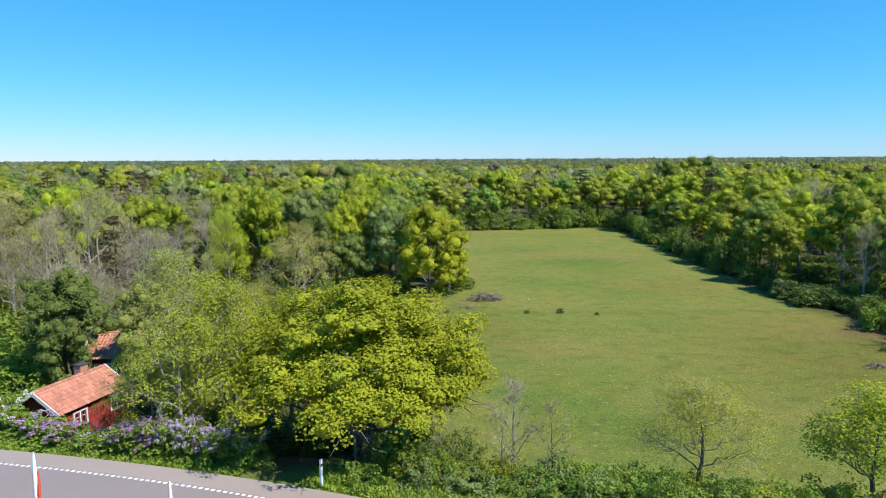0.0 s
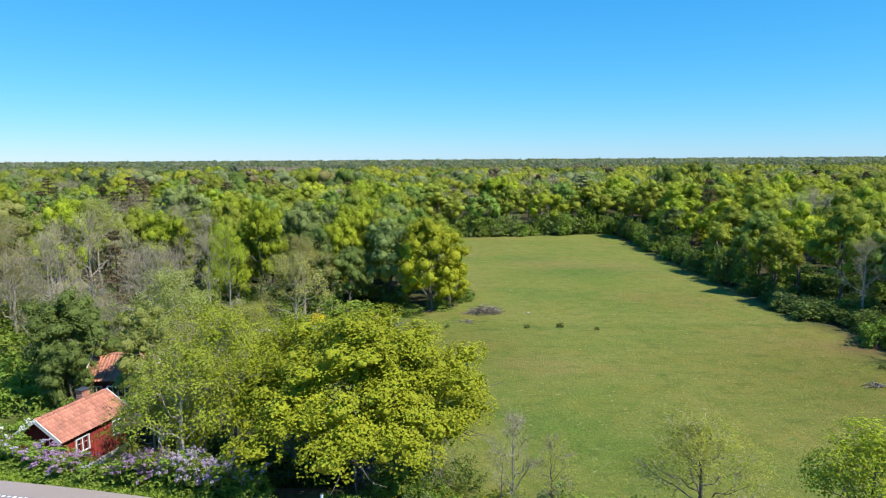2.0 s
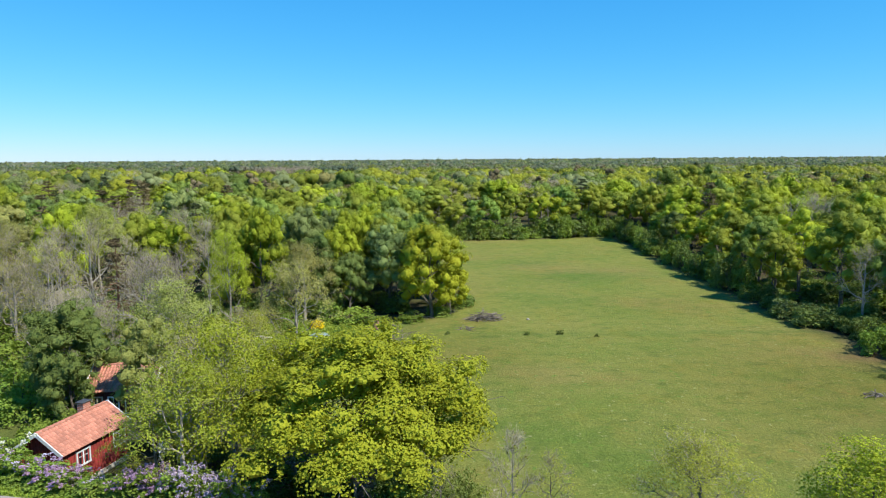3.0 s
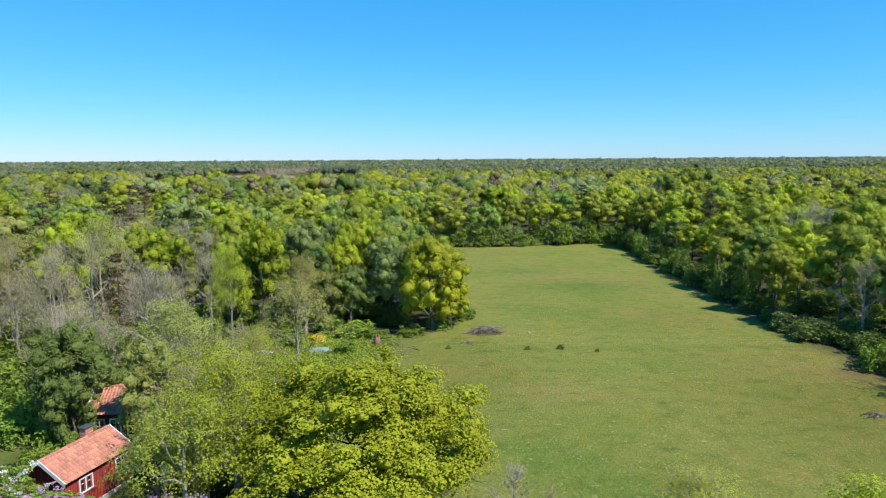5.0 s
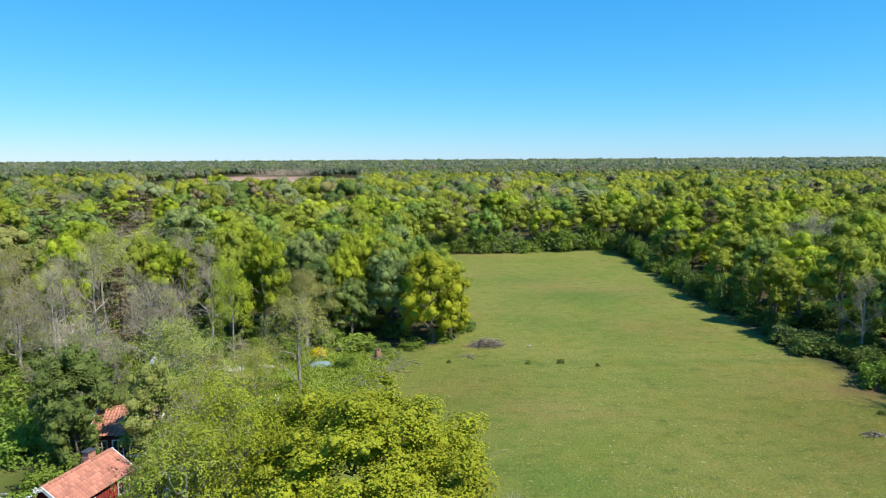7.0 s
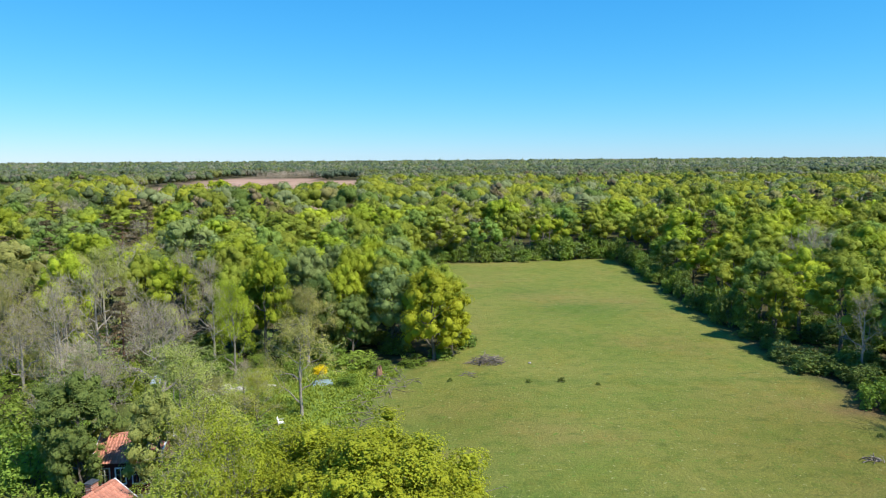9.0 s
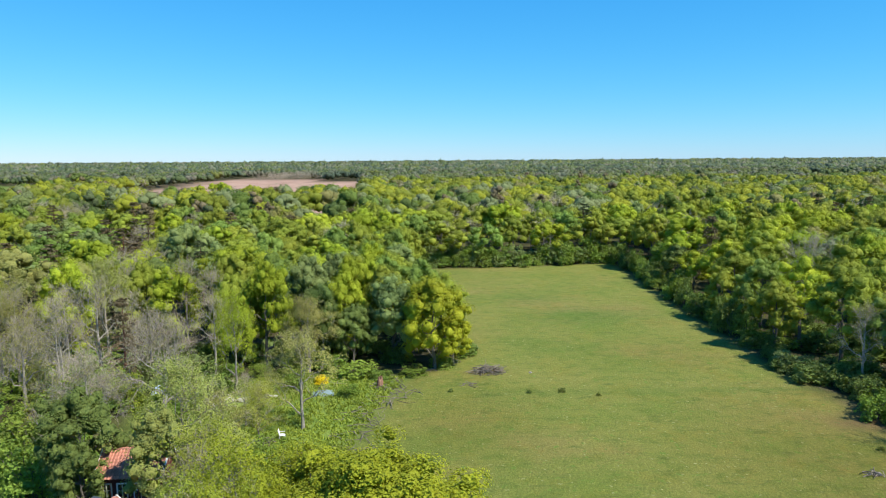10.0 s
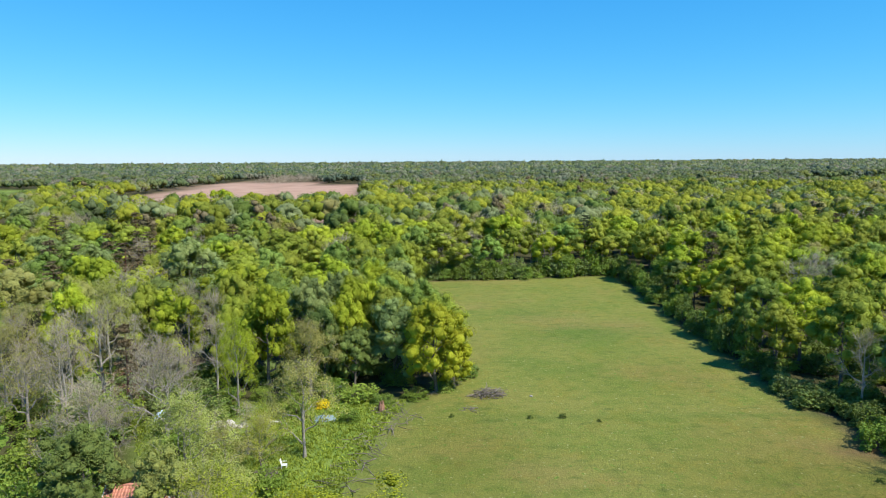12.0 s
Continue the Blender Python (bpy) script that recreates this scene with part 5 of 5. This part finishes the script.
    if chimney:
        cx, cy, sz, zt = chimney
        st = boxed("chimney", (cx - sz, cx + sz, cy - sz * 0.8, cy + sz * 0.8, ridge - 0.5, zt), BRICK, h, "red brick chimney with a dark metal cap", 0.008)
        zz = ridge - 0.1
        while zz < zt - 0.03:
            boxed("mortar_course", (cx - sz - 0.004, cx + sz + 0.004, cy - sz * 0.8 - 0.004, cy + sz * 0.8 + 0.004, zz, zz + 0.014), STONE, st)
            zz += 0.085
        boxed("cap", (cx - sz - 0.05, cx + sz + 0.05, cy - sz * 0.8 - 0.05, cy + sz * 0.8 + 0.05, zt, zt + 0.05), SHEET, st, "dark sheet-metal chimney cap", 0.01)
    return h


cottage("cottage", -18.15, 32.22, 74.6, 4.47, 1.42, 1.96, 2.89, "small red timber cottage with a clay-tiled roof and white windows", RED_PAINT,
        [("y-", -0.85, 1.35, 0.72, 0.62), ("y-", 1.5, 1.35, 0.72, 0.62), ("x-", 0.1, 1.3, 0.62, 0.55)], chimney=(0.95, 0.25, 0.24, 3.3), over=0.18)
cottage("cottage", -18.7, 39.4, 4, 3.9, 1.75, 2.25, 3.35, "red timber cottage with a clay-tiled roof shaded by trees", DARK_BOARD,
        [("y-", -1.25, 1.4, 0.5, 0.9), ("y-", -0.35, 1.4, 0.5, 0.9), ("y-", 0.7, 1.4, 0.7, 0.9)])


# ---- roadside posts ----
def marker_post(x, y):
    t = thing("marker_post", x, y, ground_z(x, y), "white plastic roadside marker post with a dark band", "post", turn=radians(-15))
    bm = bmesh.new()
    bmesh.ops.create_cone(bm, cap_ends=True, segments=3, radius1=0.075, radius2=0.07, depth=1.2, matrix=pose(0, 0, 0.42, 0, 0, 90))
    for v in bm.verts:
        if v.co.z > 0.9:
            v.co.z += v.co.y * 0.5
    bmesh.ops.bevel(bm, geom=bm.edges[:], offset=0.012, segments=2, affect="EDGES")
    part("body", bm, PLASTIC, t)
    bm = bmesh.new()
    bmesh.ops.create_cone(bm, cap_ends=True, segments=3, radius1=0.079, radius2=0.079, depth=0.13, matrix=pose(0, 0, 0.82, 0, 0, 90))
    bmesh.ops.bevel(bm, geom=bm.edges[:], offset=0.012, segments=2, affect="EDGES")
    part("band", bm, BLACK, t, "black reflector band")
    boxed("reflector", (-0.025, 0.025, -0.05, -0.042, 0.78, 0.86), LINE, t, "pale rectangular reflector")


marker_post(-4.3, 22.65)


def flagpole(x, y, top, flag):
    t = thing("flagpole", x, y, ground_z(x, y), "white pole with a furled red flag" if flag else "plain white tapered pole beside the road", "pole", "poles beside the road")
    g2 = np.random.default_rng(3)
    zz = np.linspace(-0.1, top, 12)
    rr = np.interp(zz, [0, top - 0.6, top - 0.08, top], [0.075, 0.06, 0.045, 0.03])
    part("shaft", quads("shaft", *tube(np.stack([zz * 0.004, zz * 0, zz], 1), rr, 12), [PLASTIC], smooth=True), parent=t)
    bm = bmesh.new()
    bmesh.ops.create_cone(bm, cap_ends=True, segments=12, radius1=0.034, radius2=0.01, depth=0.12, matrix=pose(top * 0.004, 0, top + 0.05))
    part("finial", bm, PLASTIC, t)
    if flag:
        n2 = 20
        zf = np.linspace(top - 0.42, top - 2.4, n2)
        off = 0.08 + 0.02 * np.sin(np.linspace(0, 9, n2))
        part("flag", quads("flag", *tube(np.stack([off, 0.02 * np.cos(np.linspace(0, 12, n2)), zf], 1), 0.02 + 0.028 * np.sin(np.linspace(0.15, 3.0, n2)), 9), [RED_PLASTIC], smooth=True), parent=t, label="furled red flag")


flagpole(-10.4, 16.5, 3.95, True)
flagpole(-6.87, 16.2, 3.3, False)


# ---- loose things on the meadow and in the garden ----
def stick_heap(name, x, y, r, h, count, seed, label, category="branches", long=1.0):
    g2 = np.random.default_rng(seed)
    t = thing(name, x, y, ground_z(x, y), label, category)
    for k in range(count):
        a, d = g2.uniform(0, 6.28), g2.uniform(0, 6.28)
        rad = r * math.sqrt(g2.random())
        z = h * (1 - (rad / r) ** 2) * g2.uniform(0.1, 1)
        ln = long * g2.uniform(0.5, 1.3)
        c = np.array([rad * math.cos(a) * 1.25, rad * math.sin(a) * 0.8, z + 0.04])
        e = np.array([math.cos(d), math.sin(d), g2.normal() * 0.22]) * ln / 2
        p = curve_path(c - e, c + e, g2.normal(size=3) * 0.1 * ln, 5, g2, 0.02)
        p[:, 2] = np.maximum(p[:, 2], 0.02)
        w = g2.uniform(0.014, 0.045)
        part("branch", quads("branch", *tube(p, w * np.array([1, 0.9, 0.75, 0.55, 0.25]), 4), [DEADWOOD]), parent=t)
    return t


stick_heap("brushwood_pile", 3.9, 64.4, 1.25, 0.75, 120, 1, "low heap of cut brown branches on the meadow", long=1.4)
for k, (x, y) in enumerate(((-5.0, 58.4), (-5.6, 56.4), (-6.2, 54.2), (-6.9, 51.6), (-7.2, 48.6), (-4.2, 59.8), (-7.4, 46.2))):
    stick_heap("brushwood_pile", x + 0.5 * math.sin(k * 2.1), y + 0.4 * math.cos(k * 1.7), 1.7, 0.22, 13, 10 + k, "scattered cut branches along the garden's edge", long=1.9)
for k, (x, y) in enumerate(((-2.2, 65.0), (-4.8, 62.0), (0.6, 67.6), (2.2, 60.6), (-6.6, 60.4))):
    stick_heap("brushwood_pile", x, y, 0.7, 0.2, 12, 30 + k, "few fallen twigs in the grass", long=1.1)


def rock(name, x, y, r, mat, seed, label, category="stone", squash=0.6, group=""):
    bm = bmesh.new()
    bmesh.ops.create_icosphere(bm, subdivisions=2, radius=r)
    for v in bm.verts:
        n3 = noise.noise(v.co * (1.6 / r) + Vector((seed, 0, 0)))
        v.co *= 1 + 0.35 * n3
        v.co.z *= squash
    ob = part(name, bm, mat)
    ob.matrix_basis = pose(x, y, ground_z(x, y) + r * squash * 0.55, 0, 0, seed * 50)
    return tagged(ob, label, category, group)


rock("stone", 8.0, 64.0, 0.15, STONE, 1, "single pale stone lying in the meadow grass")
g = np.random.default_rng(21)
for k in range(22):
    a, d = g.uniform(0, 6.28), abs(g.normal()) * 0.7
    rock("stone", -19.0 + d * math.cos(a) * 1.3, 56.7 + d * math.sin(a), g.uniform(0.16, 0.42), STONE, k + 2, "pale limestone rubble in the garden heap", group="heap of stones in the garden")
for k in range(9):
    rock("stone", -15.4 + g.normal() * 0.5, 57.6 + g.normal() * 0.3, g.uniform(0.1, 0.24), STONE, k + 40, "pale limestone rubble in the garden heap", group="heap of stones in the garden")


def draped(name, x, y, sx, sy, h, mat, label, category, turn=0, seed=0):
    """A sheet of cloth or net lying over something low, with folds and thickness."""
    m = 14
    V = []
    for lay in (0.0, -0.02):
        for j in range(m + 1):
            for i in range(m + 1):
                u, w = i / m - 0.5, j / m - 0.5
                z = h * max(0, 1 - (2 * abs(u)) ** 2.5) * max(0, 1 - (2 * abs(w)) ** 2.5) + 0.05 * noise.noise(Vector((u * 6, w * 6, seed)))
                V.append((u * sx, w * sy, max(z, 0.0) + 0.03 + lay))
    F = []
    q = (m + 1) ** 2
    for j in range(m):
        for i in range(m):
            a = j * (m + 1) + i
            F.append((a, a + 1, a + m + 2, a + m + 1))
            F.append((q + a, q + a + m + 1, q + a + m + 2, q + a + 1))
    ob = new(name, quads(name, np.array(V), np.array(F), [mat], smooth=True))
    ob.matrix_basis = pose(x, y, ground_z(x, y), 0, 0, turn)
    return tagged(ob, label, category)


draped("tarpaulin", -25.4, 58.6, 1.5, 0.9, 0.75, TARP, "pale blue tarpaulin draped in the garden", "tarpaulin", 25, 1)
draped("garden_net", -10.9, 58.5, 1.9, 1.6, 0.2, COVER, "grey-blue net over a garden bed", "net", 10, 2)


def garden_chair(x, y, turn):
    t = thing("garden_chair", x, y, ground_z(x, y), "white garden chair in the overgrown garden", "chair", turn=radians(turn), scale=(0.85, 0.85, 0.85))
    boxed("seat", (-0.22, 0.22, -0.22, 0.22, 0.4, 0.44), PLASTIC, t, bevel=0.012)
    b2 = boxed("backrest", (-0.24, 0.24, -0.02, 0.02, 0.0, 0.5), PLASTIC, t, bevel=0.012)
    b2.matrix_basis = pose(0, 0.22, 0.45, -14)
    for sx in (-1, 1):
        for sy in (-1, 1):
            boxed("leg", (sx * 0.21 - 0.02, sx * 0.21 + 0.02, sy * 0.21 - 0.02, sy * 0.21 + 0.02, 0, 0.42), PLASTIC, t)
        boxed("armrest", (sx * 0.25 - 0.025, sx * 0.25 + 0.025, -0.22, 0.24, 0.62, 0.65), PLASTIC, t)


garden_chair(-12.2, 48.5, 95)
stick_heap("brushwood_pile", -13.1, 47.3, 0.8, 0.9, 40, 77, "heap of brown branches beside the garden chair", long=1.3)
garden_chair(-14.6, 33.9, 20)


def stump(x, y, r, h):
    t = thing("tree_stump", x, y, ground_z(x, y), "weathered red-brown broken tree stump", "stump")
    g2 = np.random.default_rng(4)
    for k in range(9):
        a = k * 0.7
        p0 = np.array([math.cos(a) * r * 0.6, math.sin(a) * r * 0.6, -0.05])
        part("splinter", quads("splinter", *tube(np.array([p0, p0 * [0.95, 0.95, 0] + [0, 0, h * 0.5], p0 * [0.85, 0.85, 0] + [0.02, 0, h * g2.uniform(0.7, 1.1)]]), [r * 0.5, r * 0.42, 0.02], 6), [RUST]), parent=t)


stump(-6.1, 60.3, 0.3, 0.95)
rock("boulder", 27.75, 42.25, 0.24, DEADWOOD, 71, "grey weathered boulder in the meadow", squash=0.6)
stick_heap("log_pile", 27.5, 42.3, 0.5, 0.3, 16, 55, "grey logs and branches by the boulder", long=0.9)
for k, (x, y, r) in enumerate(((10.1, 58.4, 0.28), (7.2, 58.3, 0.22), (13.1, 57.4, 0.18), (0.3, 58.8, 0.2), (30.3, 46.0, 0.2))):
    plant("bramble", "dark", x, y, r * 1.7, r * 1.35, "bush", "small dark tuft of bush in the meadow", "bush", "tufts in the meadow")


# ---- grass ----
def tufts(name, spots_xy, size, leaf, seed, label, blades_each=3):
    g2 = np.random.default_rng(seed)
    p = np.repeat(spots_xy, blades_each, axis=0)
    m = len(p)
    base = np.stack([p[:, 0] + g2.normal(size=m) * size * 0.25, p[:, 1] + g2.normal(size=m) * size * 0.25, np.zeros(m)], 1)
    iz, jz = np.clip(np.searchsorted(gy, base[:, 1]) - 1, 0, ny_ - 1), np.clip(np.searchsorted(gx, base[:, 0]) - 1, 0, nx_ - 1)
    base[:, 2] = GZ[iz, jz] - 0.01
    d = np.stack([g2.normal(size=m) * 0.55, g2.normal(size=m) * 0.55, np.ones(m)], 1) * (size * g2.uniform(0.5, 1.2, m))[:, None]
    v, f = strips(base, d, np.full(m, size * 0.55), g2)
    tagged(new(name, quads(name, v, f, [LEAF[leaf]])), label, "grass", kind="stuff")


g = np.random.default_rng(91)
s_ = g.uniform(-6, 34, 9000)
s_ = s_[(s_ < 10.4) | (s_ > 12.9)]      # the drive leaves the road here
o_ = -np.abs(g.normal(size=len(s_))) * 0.75 - 0.14
vp = np.array([road_edge(a, b3) for a, b3 in zip(s_, o_)])
tufts("verge_grass", vp, 0.13, "verge_grass", 93, "lush bright green grass on the road verge", 3)
c = np.stack([g.uniform(-30, -4, 12000), g.uniform(38, 64, 12000)], 1)
c = c[np.hypot(c[:, 0] + 18.4, c[:, 1] - 56.4) > 1.8]
tufts("garden_grass", c[inside(GARDEN, c[:, 0], c[:, 1])], 0.22, "verge_grass", 94, "long green grass in the overgrown garden", 3)
